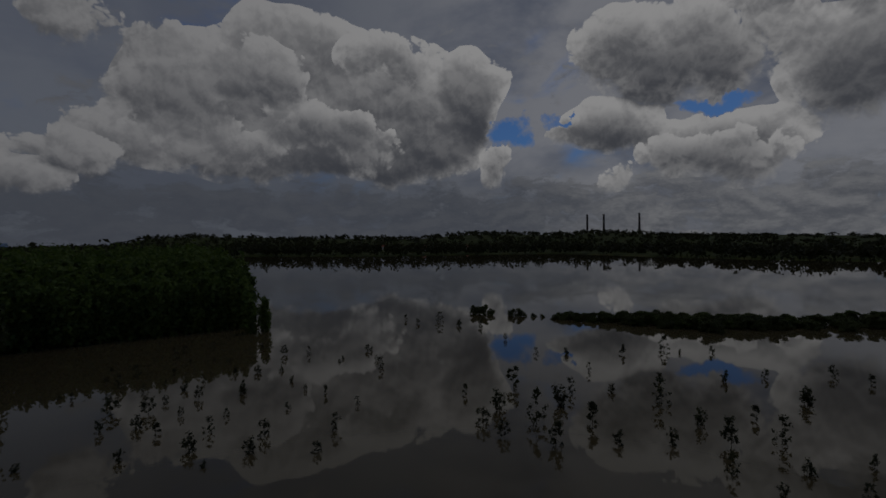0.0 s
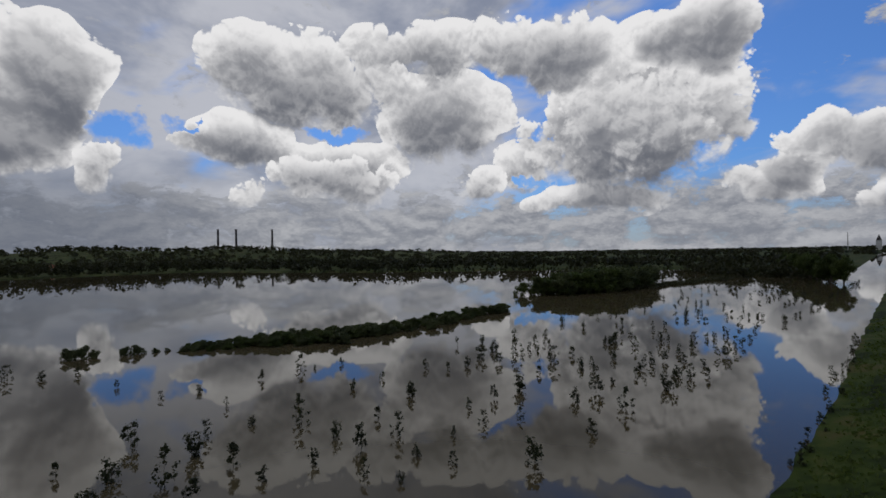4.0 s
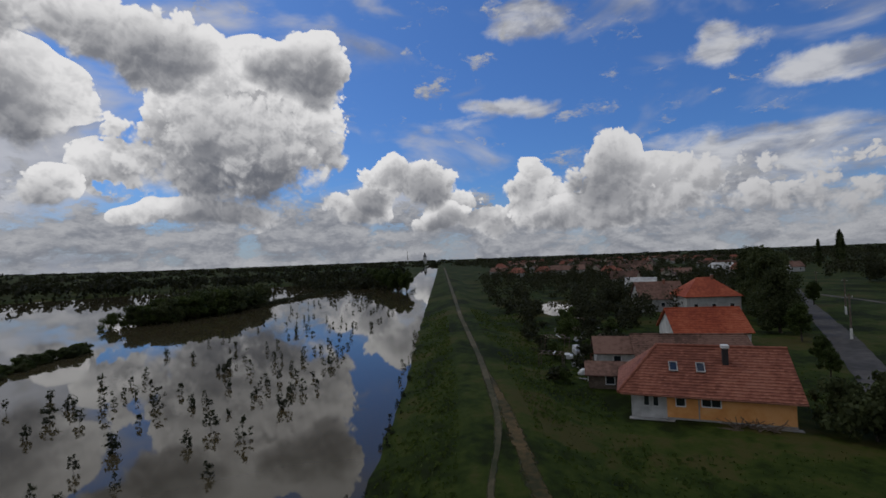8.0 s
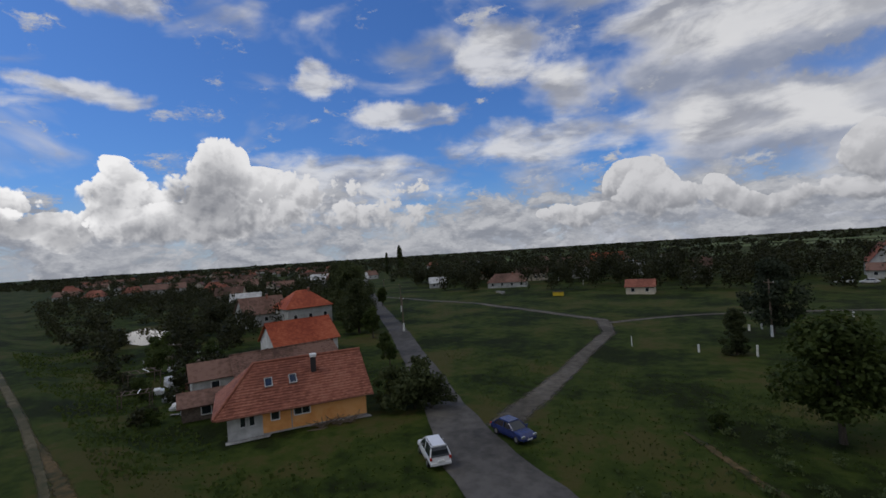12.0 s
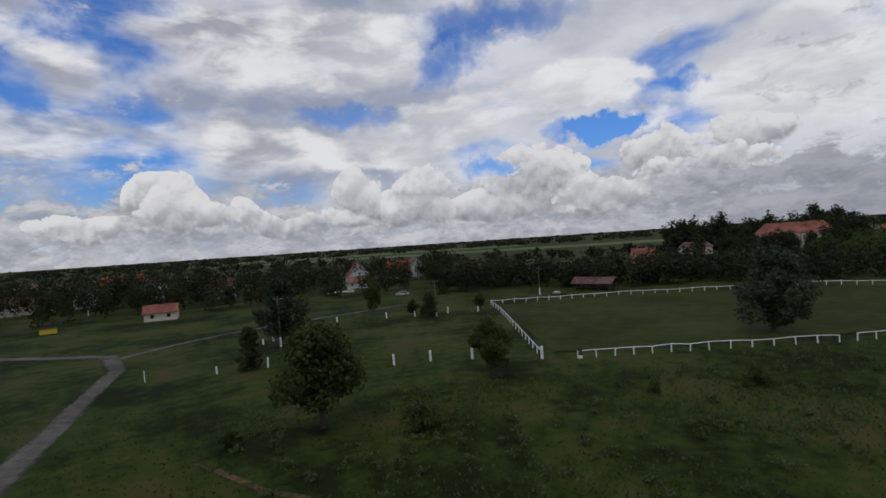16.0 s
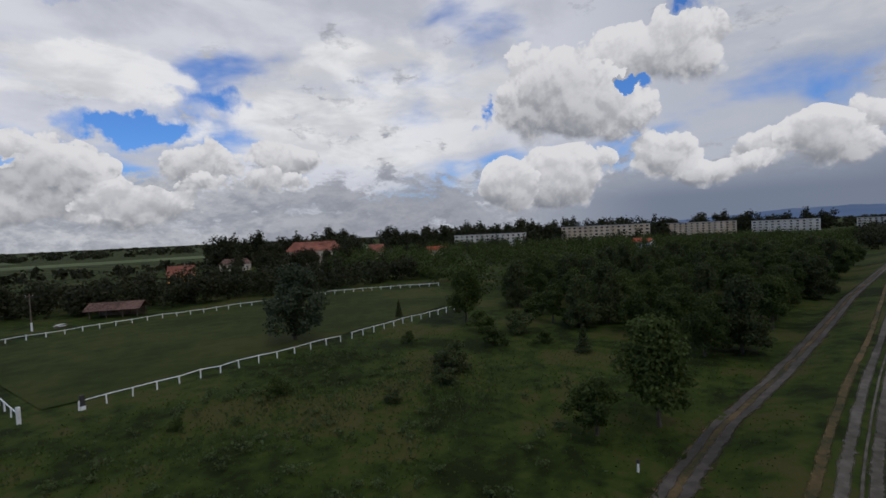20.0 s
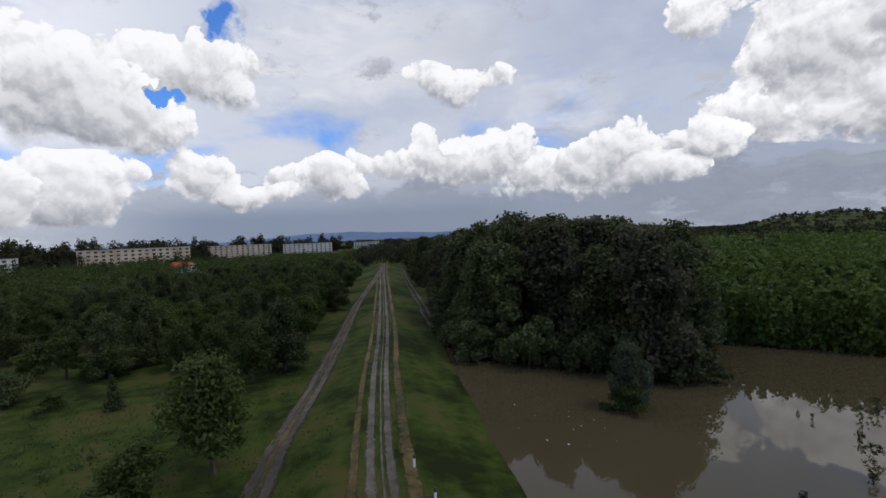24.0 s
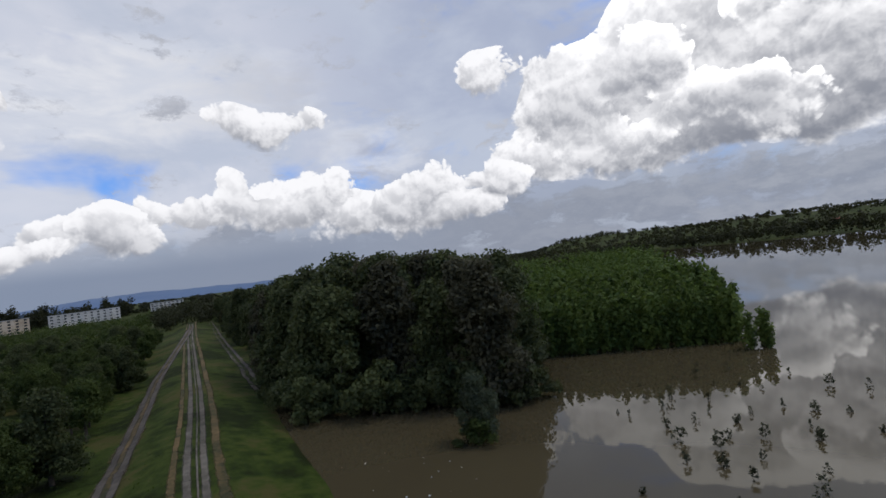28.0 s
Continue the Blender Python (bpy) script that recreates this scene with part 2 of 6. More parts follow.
def build_sky():
    world = bpy.data.worlds.new("sky")
    scene.world = world
    world.use_nodes = True
    world.node_tree.nodes.clear()
    g = Graph(world.node_tree)
    d = g.v("NORMALIZE", g.node("ShaderNodeTexCoord").outputs["Generated"])
    dx, dy, dz = g.split(d)
    dz = g.m("ABSOLUTE", dz)
    az = g.m("MULTIPLY", g.m("ARCTAN2", dx, dy), 180 / math.pi)
    el = g.m("MULTIPLY", g.m("ARCSINE", dz), 180 / math.pi)
    up = g.combine(dx, dy, dz)

    def blobs(p, items, lifted=False):
        """Sum of egg-shaped bodies; lifted adds how far above their middles the place lies."""
        total = high = None
        for a, e, ra, re, w in items:
            q = g.v("MULTIPLY_ADD", p, (1 / ra, 1 / re, 0.0), (-a / ra, -e / re, 0.0))
            s = g.m("MAXIMUM", g.m("MULTIPLY_ADD", g.v("DOT_PRODUCT", q, q), -w, w), 0.0)
            total = s if total is None else g.m("ADD", total, s)
            if lifted:
                h = g.m("MULTIPLY", s, g.v("DOT_PRODUCT", q, (0.0, 1.0, 0.0)))
                high = h if high is None else g.m("ADD", high, h)
        return (total, g.m("DIVIDE", high, g.m("ADD", total, 0.004))) if lifted else total

    def wheel(centre):
        return g.m("COSINE", g.m("MULTIPLY", g.m("SUBTRACT", az, centre), math.pi / 180))

    gaps = blobs(g.v("ADD", g.combine(az, el, 0.0), g.drift(up, 17.0, 4.0, 0.6, (9.0, 6.0, 0.0))), holes)
    open_sky = g.m("SUBTRACT", 1.0, g.m("MINIMUM", gaps, 1.0))
    # two ranks of heaps, one behind the other; their billows are looked up here and a little nearer to the sun, and the difference is the relief
    sunward = g.v("NORMALIZE", g.v("ADD", up, (0.005, 0.007, 0.016)))
    back = g.ramp(wheel(SUN_AZ + 12), 0.0, 0.8)

    def rank(items, offset, cover):
        def billows(vec):
            vec = g.v("ADD", vec, offset)
            vec = g.v("ADD", vec, g.drift(vec, 22.0, 3.0, 0.5, (0.035, 0.035, 0.035)))
            coarse = g.voronoi(vec, 8.5, 0.0, 0.5)
            fine = g.voronoi(vec, 20.0, 3.2, 0.62)
            return g.m("MULTIPLY_ADD", coarse, 0.62, g.m("MULTIPLY", fine, 0.66))

        moved = g.v("ADD", up, offset)
        p = g.v("ADD", g.combine(az, el, 0.0), g.drift(moved, 6.0, 2.0, 0.5, (9.0, 5.0, 0.0)))
        raw, high = blobs(p, items, True)
        body = g.m("MINIMUM", g.m("MULTIPLY_ADD", raw, 1.15, g.ramp(raw, 0.0, 0.10, -1.2, 0.0)), 1.3)
        puff, puff_near = billows(up), billows(sunward)
        fine = g.noise(moved, 42.0, 5.0, 0.62, 0.2)
        soft = g.noise(moved, 9.0, 4.0, 0.5, 0.3)
        edge = g.m("ADD", g.m("MULTIPLY_ADD", g.m("SUBTRACT", 0.40, puff), 3.3, body), cover)
        edge = g.m("MULTIPLY_ADD", g.m("SUBTRACT", fine, 0.5), 0.16, edge)
        relief = g.m("MULTIPLY_ADD", g.m("SUBTRACT", fine, 0.5), 0.10, g.m("MULTIPLY", g.m("SUBTRACT", puff_near, puff), 5.2))
        relief = g.m("MULTIPLY_ADD", g.m("SUBTRACT", soft, 0.5), 0.5, relief)
        thick = g.ramp(g.m("MULTIPLY_ADD", edge, 0.35, g.m("MULTIPLY", body, 0.65)), 0.15, 1.25)
        lit = g.ramp(relief, -0.6, 0.6)
        lit = g.m("MULTIPLY_ADD", g.m("SUBTRACT", lit, 0.5), g.m("MULTIPLY_ADD", thick, -0.62, 1.0), 0.5)
        high = g.m("MAXIMUM", g.m("MINIMUM", high, 0.7), -0.7)
        front_value = g.m("MULTIPLY_ADD", high, 0.46, g.m("MULTIPLY_ADD", lit, 0.60, g.m("MULTIPLY_ADD", thick, -0.14, 0.44)))
        back_value = g.m("MULTIPLY_ADD", high, 0.44, g.m("MULTIPLY_ADD", lit, 0.52, g.m("MULTIPLY_ADD", thick, -0.52, 0.56)))
        value = g.m("ADD", g.m("MULTIPLY", front_value, g.m("SUBTRACT", 1.0, back)), g.m("MULTIPLY", back_value, back))
        firm = g.m("MULTIPLY_ADD", g.m("MAXIMUM", g.m("MULTIPLY", high, -1.0), 0.0), 0.8, 0.44)
        bright = g.mix(back, (0.88, 0.88, 0.91, 1), (1.34, 1.33, 1.34, 1))
        return g.ramp(edge, 0.32, firm), g.mix(g.ramp(value, 0.0, 1.05), (0.225, 0.24, 0.285, 1), bright)

    thin = g.m("MULTIPLY", g.ramp(wheel(5.0), 0.35, 0.8, 0.0, 0.30), g.ramp(el, 6.0, 11.0))
    rear_alpha, rear_colour = rank(heaps[::2], (0.0, 0.0, 0.0), g.m("SUBTRACT", thin, gaps))
    fore_alpha, fore_colour = rank(heaps[1::2], (3.7, 1.9, 5.3), g.m("MULTIPLY", gaps, -1.0))

    # thin high sheet
    veil = g.noise(g.v("MULTIPLY", up, (2.0, 2.0, 4.6)), 1.7, 5.0, 0.52, 0.35)
    veil_shade = g.noise(g.v("MULTIPLY", up, (2.4, 2.4, 5.0)), 1.9, 5.0, 0.55, 0.2)
    veil_low = g.ramp(wheel(104.0), 0.45, 0.92, 0.26, 0.52)
    veil_alpha = g.m("MULTIPLY", g.ramp(veil, veil_low, g.m("ADD", veil_low, 0.20)), g.m("MULTIPLY", open_sky, 0.94))
    veil_colour = g.mix(g.ramp(veil_shade, 0.34, 0.64), g.mix(g.ramp(wheel(-115.0), 0.3, 0.8), (0.38, 0.42, 0.53, 1), (0.60, 0.62, 0.69, 1)), g.mix(g.ramp(wheel(-50.0), 0.4, 0.9), (0.84, 0.85, 0.91, 1), (0.48, 0.52, 0.61, 1)))

    # soft ragged sheets at middle height
    wisp_p = g.v("ADD", g.combine(az, el, 0.0), g.drift(up, 6.0, 6.0, 0.6, (14.0, 5.0, 0.0)))
    wisp_n = g.noise(g.v("MULTIPLY", up, (4.0, 4.0, 11.0)), 2.0, 6.0, 0.6, 0.4)
    wisp = g.m("ADD", g.m("MINIMUM", blobs(wisp_p, wisps), 0.9), g.m("MULTIPLY", g.m("SUBTRACT", wisp_n, 0.5), 1.6))
    wisp_alpha = g.m("MULTIPLY", g.ramp(wisp, 0.22, 1.0), g.m("MULTIPLY", open_sky, 0.88))
    wisp_tone = g.noise(g.v("MULTIPLY", up, (3.0, 3.0, 8.0)), 2.6, 5.0, 0.55, 0.3)
    wisp_colour = g.mix(g.ramp(wisp_tone, 0.36, 0.62), g.mix(g.ramp(wheel(-125.0), 0.3, 0.8), (0.42, 0.44, 0.51, 1), (0.74, 0.75, 0.79, 1)), g.mix(g.ramp(wheel(-55.0), 0.3, 0.8), (1.0, 1.0, 1.02, 1), (0.60, 0.63, 0.71, 1)))

    # flat banks over the horizon, seen nearly edge on
    def bank_field(lift):
        q = g.v("ADD", g.v("MULTIPLY", up, (9.0, 9.0, 19.0)), (0.0, 0.0, lift))
        q = g.v("ADD", q, g.drift(q, 1.1, 5.0, 0.6, (1.6, 1.6, 1.3)))
        return g.m("MULTIPLY_ADD", g.voronoi(q, 1.0, 2.5, 0.6), -0.7, g.noise(q, 1.2, 6.0, 0.62))

    bank = bank_field(0.0)
    low = g.ramp(el, 3.5, 10.0, 0.0, 0.32)
    bank_alpha = g.ramp(g.m("SUBTRACT", bank, low), 0.06, 0.26)
    bank_lit = g.ramp(g.m("SUBTRACT", bank, bank_field(0.34)), -0.22, 0.26)
    bank_colour = g.mix(bank_lit, (0.36, 0.385, 0.45, 1), (0.70, 0.715, 0.76, 1))
    bank_colour = g.mix(g.ramp(wheel(-85.0), 0.2, 0.8, 0.0, 0.65), bank_colour, (0.30, 0.32, 0.385, 1))
    gloom = g.m("MULTIPLY", g.ramp(wheel(-32.0), 0.55, 0.86, 0.0, 0.60), g.ramp(el, 6.0, 11.0, 1.0, 0.0))
    bank_colour = g.mix(gloom, bank_colour, (0.20, 0.23, 0.30, 1))

    sky = g.node("ShaderNodeTexSky", sky_type="NISHITA", sun_disc=False, sun_elevation=radians(SUN_EL), sun_rotation=radians(SUN_AZ),
                 air_density=1.0, dust_density=1.2, ozone_density=2.0)
    blue = g.v("MULTIPLY", sky.outputs[0], (0.058, 0.102, 0.172))
    haze = g.ramp(el, -1.0, 9.0, 0.75, 0.0)
    colour = g.mix(haze, blue, (0.62, 0.70, 0.80, 1))
    colour = g.mix(veil_alpha, colour, veil_colour)
    colour = g.mix(wisp_alpha, colour, wisp_colour)
    # rain curtain under the far clouds
    rain = g.m("MULTIPLY", g.ramp(g.m("ABSOLUTE", g.m("SUBTRACT", az, -80.0)), 14.0, 42.0, 1.0, 0.0), g.ramp(el, 2.5, 7.0, 1.0, 0.0))
    bank_alpha = g.m("MULTIPLY", bank_alpha, g.m("SUBTRACT", 1.0, rain))
    colour = g.mix(bank_alpha, colour, bank_colour)
    colour = g.mix(g.m("MULTIPLY", rain, 0.9), colour, (0.175, 0.22, 0.315, 1))
    colour = g.mix(g.m("MULTIPLY", gloom, 0.75), colour, (0.24, 0.27, 0.34, 1))
    colour = g.mix(rear_alpha, colour, rear_colour)
    colour = g.mix(fore_alpha, colour, fore_colour)
    out = g.node("ShaderNodeBackground")
    g.put(out.inputs["Color"], colour)
    out.inputs["Strength"].default_value = 1.0
    g.tree.links.new(out.outputs[0], g.node("ShaderNodeOutputWorld").inputs[0])


build_sky()

sun = new("sun", bpy.data.lights.new("sun", "SUN"))
sun.data.energy, sun.data.angle, sun.data.color = 0.9, radians(12), (1.0, 0.96, 0.88)
sun.matrix_world = look((0, 0, 100), (-100 * math.sin(radians(SUN_AZ)), -100 * math.cos(radians(SUN_AZ)), 100 - 100 * math.tan(radians(SUN_EL))))

# ---- materials ----
def material(name, colours, scale=3.0, rough=0.85, bump=0.3, fine=None, metal=0.0, per_island=0.0, per_object=0.0, spec=0.3, stretch=(1, 1, 1), coords="Object", patch=1.6, ragged=0.0):
    """Mottled surface: two scales of noise between the colours given, with a fine relief."""
    mat = bpy.data.materials.new(name)
    mat.use_nodes = True
    g = Graph(mat.node_tree)
    b = g.tree.nodes["Principled BSDF"]
    vec = g.node("ShaderNodeTexCoord").outputs[coords] if coords == "Object" else g.node("ShaderNodeNewGeometry").outputs["Position"]
    if stretch != (1, 1, 1):
        vec = g.v("MULTIPLY", vec, stretch)
    big = g.noise(vec, scale * 0.13, 4, 0.6)
    small = g.noise(vec, scale, 6, 0.65)
    f = g.m("MULTIPLY_ADD", g.m("SUBTRACT", big, 0.5), patch, g.m("MULTIPLY_ADD", g.m("SUBTRACT", small, 0.5), 1.5, 0.5), clamp=True)
    if per_island:
        f = g.m("MULTIPLY_ADD", g.m("SUBTRACT", g.node("ShaderNodeNewGeometry").outputs["Random Per Island"], 0.5), per_island, f, clamp=True)
    if per_object:
        f = g.m("MULTIPLY_ADD", g.m("SUBTRACT", g.node("ShaderNodeObjectInfo").outputs["Random"], 0.5), per_object, f, clamp=True)
    cr = g.node("ShaderNodeValToRGB")
    cr.color_ramp.elements[0].color = (*colours[0], 1)
    cr.color_ramp.elements[1].color = (*colours[-1], 1)
    cr.color_ramp.elements[0].position, cr.color_ramp.elements[1].position = 0.2, 0.8
    for i, c in enumerate(colours[1:-1]):
        cr.color_ramp.elements.new(0.2 + 0.6 * (i + 1) / (len(colours) - 1)).color = (*c, 1)
    g.put(cr.inputs[0], f)
    g.put(b.inputs["Base Color"], cr.outputs[0])
    b.inputs["Roughness"].default_value, b.inputs["Metallic"].default_value = rough, metal
    b.inputs["Specular IOR Level"].default_value = spec
    if bump:
        bn = g.node("ShaderNodeBump")
        bn.inputs["Strength"].default_value, bn.inputs["Distance"].default_value = bump, 0.05
        g.put(bn.inputs["Height"], g.noise(vec, fine or scale * 4, 5, 0.7))
        g.put(b.inputs["Normal"], bn.outputs[0])
    if ragged:
        # bare soil gives way to grass towards the sides of a track
        side = g.node("ShaderNodeAttribute", attribute_name="inner").outputs["Fac"]
        cover = g.ramp(g.m("MULTIPLY_ADD", g.m("SUBTRACT", g.noise(vec, 1.9, 5, 0.65), 0.5), ragged, side), 0.12, 0.55)
        mx = g.node("ShaderNodeMixShader")
        g.put(mx.inputs[0], cover)
        g.tree.links.new(g.node("ShaderNodeBsdfTransparent").outputs[0], mx.inputs[1])
        g.tree.links.new(b.outputs[0], mx.inputs[2])
        g.tree.links.new(mx.outputs[0], g.tree.nodes["Material Output"].inputs[0])
    return mat


def water_material(name, mud, rough=0.0):
    mat = bpy.data.materials.new(name)
    mat.use_nodes = True
    g = Graph(mat.node_tree)
    b = g.tree.nodes["Principled BSDF"]
    pos = g.node("ShaderNodeNewGeometry").outputs["Position"]
    g.put(b.inputs["Base Color"], g.mix(g.noise(pos, 0.03, 5, 0.6), (mud[0] * 0.8, mud[1] * 0.8, mud[2] * 0.8, 1), (mud[0] * 1.2, mud[1] * 1.2, mud[2] * 1.2, 1)))
    b.inputs["IOR"].default_value = 1.33
    g.put(b.inputs["Roughness"], g.ramp(g.noise(pos, 0.05, 3, 0.6), 0.35, 0.7, rough, rough + 0.03))
    bn = g.node("ShaderNodeBump")
    bn.inputs["Strength"].default_value, bn.inputs["Distance"].default_value = 0.035, 0.02
    g.put(bn.inputs["Height"], g.noise(g.v("MULTIPLY", pos, (1.0, 1.6, 1.0)), 1.2, 4, 0.6))
    g.put(b.inputs["Normal"], bn.outputs[0])
    return mat


def foliage(name, dark, light, rough=0.7):
    """Leaf cards: each cluster its own shade of green, some light passing through."""
    mat = bpy.data.materials.new(name)
    mat.use_nodes = True
    g = Graph(mat.node_tree)
    b = g.tree.nodes["Principled BSDF"]
    geo = g.node("ShaderNodeNewGeometry")
    f = g.m("MULTIPLY_ADD", g.m("SUBTRACT", g.noise(geo.outputs["Position"], 0.35, 3, 0.6), 0.5), 1.2, g.m("MULTIPLY_ADD", geo.outputs["Random Per Island"], 0.6, 0.2), clamp=True)
    f = g.m("MULTIPLY_ADD", g.m("SUBTRACT", g.node("ShaderNodeObjectInfo").outputs["Random"], 0.5), 0.5, f, clamp=True)
    col = g.mix(f, (*dark, 1), (*light, 1))
    g.put(b.inputs["Base Color"], col)
    b.inputs["Roughness"].default_value = rough
    b.inputs["Specular IOR Level"].default_value = 0.25
    t = g.node("ShaderNodeBsdfTranslucent")
    g.put(t.inputs["Color"], col)
    mx = g.node("ShaderNodeMixShader")
    mx.inputs[0].default_value = 0.4
    g.tree.links.new(b.outputs[0], mx.inputs[1])
    g.tree.links.new(t.outputs[0], mx.inputs[2])
    g.tree.links.new(mx.outputs[0], g.tree.nodes["Material Output"].inputs[0])
    return mat


def glass_pane(name, tint=(0.02, 0.025, 0.03)):
    mat = bpy.data.materials.new(name)
    mat.use_nodes = True
    b = mat.node_tree.nodes["Principled BSDF"]
    b.inputs["Base Color"].default_value = (*tint, 1)
    b.inputs["Roughness"].default_value = 0.06
    b.inputs["Specular IOR Level"].default_value = 0.7
    return mat


M = {
    "grass": material("meadow_grass", [(0.011, 0.016, 0.002), (0.021, 0.034, 0.004), (0.035, 0.050, 0.007), (0.056, 0.052, 0.014)], 0.55, 0.95, 0.9, 6.0, patch=2.6, coords="World", spec=0.1),
    "water": water_material("flood_water", (0.056, 0.045, 0.024)),
    "crop": material("young_crop", [(0.060, 0.085, 0.022), (0.085, 0.115, 0.032), (0.11, 0.13, 0.045)], 0.02, 0.95, 0.1, coords="World"),
    "asphalt": material("worn_asphalt", [(0.044, 0.041, 0.036), (0.072, 0.066, 0.058), (0.105, 0.096, 0.084)], 0.8, 0.9, 0.3, 12.0, coords="World"),
    "dirt": material("dry_dirt", [(0.046, 0.040, 0.028), (0.088, 0.076, 0.057), (0.14, 0.122, 0.096)], 0.9, 0.95, 0.5, 8.0, coords="World", ragged=0.9),
    "mud": material("wet_mud", [(0.030, 0.025, 0.018), (0.058, 0.048, 0.036), (0.105, 0.088, 0.068)], 0.9, 0.85, 0.5, 8.0, coords="World", ragged=0.9),
    "path": material("trodden_path", [(0.028, 0.034, 0.010), (0.070, 0.060, 0.028), (0.12, 0.10, 0.055)], 1.2, 0.95, 0.5, 9.0, coords="World", ragged=0.9),
    "paddock": material("grazed_grass", [(0.020, 0.029, 0.004), (0.031, 0.041, 0.006), (0.046, 0.050, 0.011)], 0.35, 0.95, 0.5, 6.0, patch=2.2, coords="World", spec=0.1),
    "straw": material("dry_straw_edge", [(0.026, 0.028, 0.007), (0.070, 0.050, 0.016), (0.125, 0.082, 0.032)], 1.4, 0.95, 0.6, 9.0, coords="World", ragged=1.3),
    "bark": material("grey_bark", [(0.05, 0.042, 0.032), (0.10, 0.085, 0.065)], 4.0, 0.95, 0.6, stretch=(3, 3, 0.6)),
    "leaf": foliage("broad_leaves", (0.028, 0.043, 0.008), (0.074, 0.102, 0.021)),
    "leaf_dark": foliage("dark_leaves", (0.034, 0.044, 0.015), (0.088, 0.106, 0.036)),
    "leaf_brown": foliage("brownish_leaves", (0.042, 0.042, 0.021), (0.096, 0.092, 0.050)),
    "leaf_grey": foliage("grey_green_leaves", (0.024, 0.034, 0.018), (0.068, 0.085, 0.045)),
    "leaf_fresh": foliage("fresh_poplar_leaves", (0.038, 0.066, 0.011), (0.115, 0.163, 0.032)),
    "leaf_sapling": foliage("sapling_leaves", (0.014, 0.018, 0.007), (0.046, 0.055, 0.022)),
    "leaf_far": foliage("far_leaves", (0.014, 0.017, 0.006), (0.047, 0.050, 0.019)),
    "blade": foliage("grass_blade", (0.040, 0.062, 0.010), (0.085, 0.115, 0.024)),
    "weed": foliage("pale_weed", (0.044, 0.064, 0.018), (0.098, 0.125, 0.044)),
    "plaster_white": material("white_plaster", [(0.34, 0.34, 0.32), (0.44, 0.44, 0.42), (0.52, 0.52, 0.50)], 1.2, 0.9, 0.15, 20),
    "plaster_orange": material("orange_plaster", [(0.68, 0.29, 0.085), (0.77, 0.355, 0.115), (0.82, 0.42, 0.16)], 1.0, 0.9, 0.15, 20),
    "plaster_grey": material("raw_grey_render", [(0.36, 0.36, 0.34), (0.50, 0.50, 0.48), (0.60, 0.60, 0.58)], 0.9, 0.9, 0.2, 20),
    "plaster_beige": material("beige_plaster", [(0.42, 0.36, 0.28), (0.55, 0.48, 0.38), (0.62, 0.55, 0.45)], 1.0, 0.9, 0.15, 20, per_object=0.6),
    "roof_red": material("red_roof_tile", [(0.17, 0.056, 0.034), (0.25, 0.088, 0.054), (0.31, 0.125, 0.080)], 1.6, 0.8, 0.3, 12, per_island=0.7),
    "roof_bright": material("bright_red_roof_tile", [(0.25, 0.050, 0.022), (0.35, 0.080, 0.034), (0.42, 0.115, 0.055)], 1.6, 0.8, 0.3, 12, per_island=0.4),
    "roof_brown": material("old_brown_roof_tile", [(0.08, 0.045, 0.032), (0.14, 0.078, 0.056), (0.20, 0.115, 0.085)], 1.6, 0.9, 0.3, 12, per_island=0.7, per_object=0.8),
    "wood": material("weathered_wood", [(0.07, 0.052, 0.038), (0.13, 0.10, 0.075), (0.19, 0.15, 0.115)], 3, 0.9, 0.4, stretch=(1, 1, 4)),
    "white_paint": material("white_paint", [(0.62, 0.62, 0.60), (0.76, 0.76, 0.74), (0.82, 0.82, 0.80)], 2, 0.7, 0.1),
    "concrete": material("grey_concrete", [(0.24, 0.235, 0.22), (0.34, 0.33, 0.31), (0.42, 0.41, 0.39)], 1.5, 0.9, 0.3),
    "panel_white": material("pale_panel_wall", [(0.40, 0.37, 0.31), (0.50, 0.47, 0.40), (0.57, 0.54, 0.47)], 0.4, 0.9, 0.1),
    "panel_beige": material("beige_panel_wall", [(0.38, 0.29, 0.19), (0.48, 0.38, 0.26), (0.55, 0.45, 0.33)], 0.4, 0.9, 0.1),
    "glass": glass_pane("window_glass"),
    "tyre": material("black_rubber", [(0.012, 0.012, 0.012), (0.022, 0.022, 0.022)], 8, 0.8, 0.2),
    "car_white": material("white_car_paint", [(0.70, 0.70, 0.70), (0.78, 0.78, 0.78)], 2, 0.25, 0.0, spec=0.6),
    "car_blue": material("dark_blue_car_paint", [(0.012, 0.020, 0.085), (0.020, 0.032, 0.12)], 2, 0.22, 0.0, spec=0.6),
    "chrome": material("bright_metal", [(0.5, 0.5, 0.5), (0.65, 0.65, 0.65)], 5, 0.3, 0.05, metal=0.9),
    "lamp_red": material("red_lamp_glass", [(0.30, 0.012, 0.010), (0.40, 0.02, 0.015)], 5, 0.2, 0.0),
    "brick": material("chimney_brick", [(0.20, 0.085, 0.055), (0.30, 0.13, 0.085)], 4, 0.9, 0.3),
    "stack": material("sooty_smokestack", [(0.035, 0.032, 0.032), (0.06, 0.055, 0.055)], 0.1, 0.9, 0.1),
    "yellow": material("yellow_paint", [(0.60, 0.42, 0.03), (0.75, 0.55, 0.05)], 2, 0.6, 0.1),
    # the blue of distance haze is painted into this base colour
    "hill": material("haze_tinted_hill", [(0.09, 0.14, 0.23), (0.11, 0.16, 0.25)], 0.004, 1.0, 0.0, coords="World"),
    "scrap": material("pale_scrap", [(0.22, 0.23, 0.24), (0.5, 0.5, 0.5), (0.62, 0.62, 0.60)], 0.8, 0.7, 0.1, per_object=1.0),
}

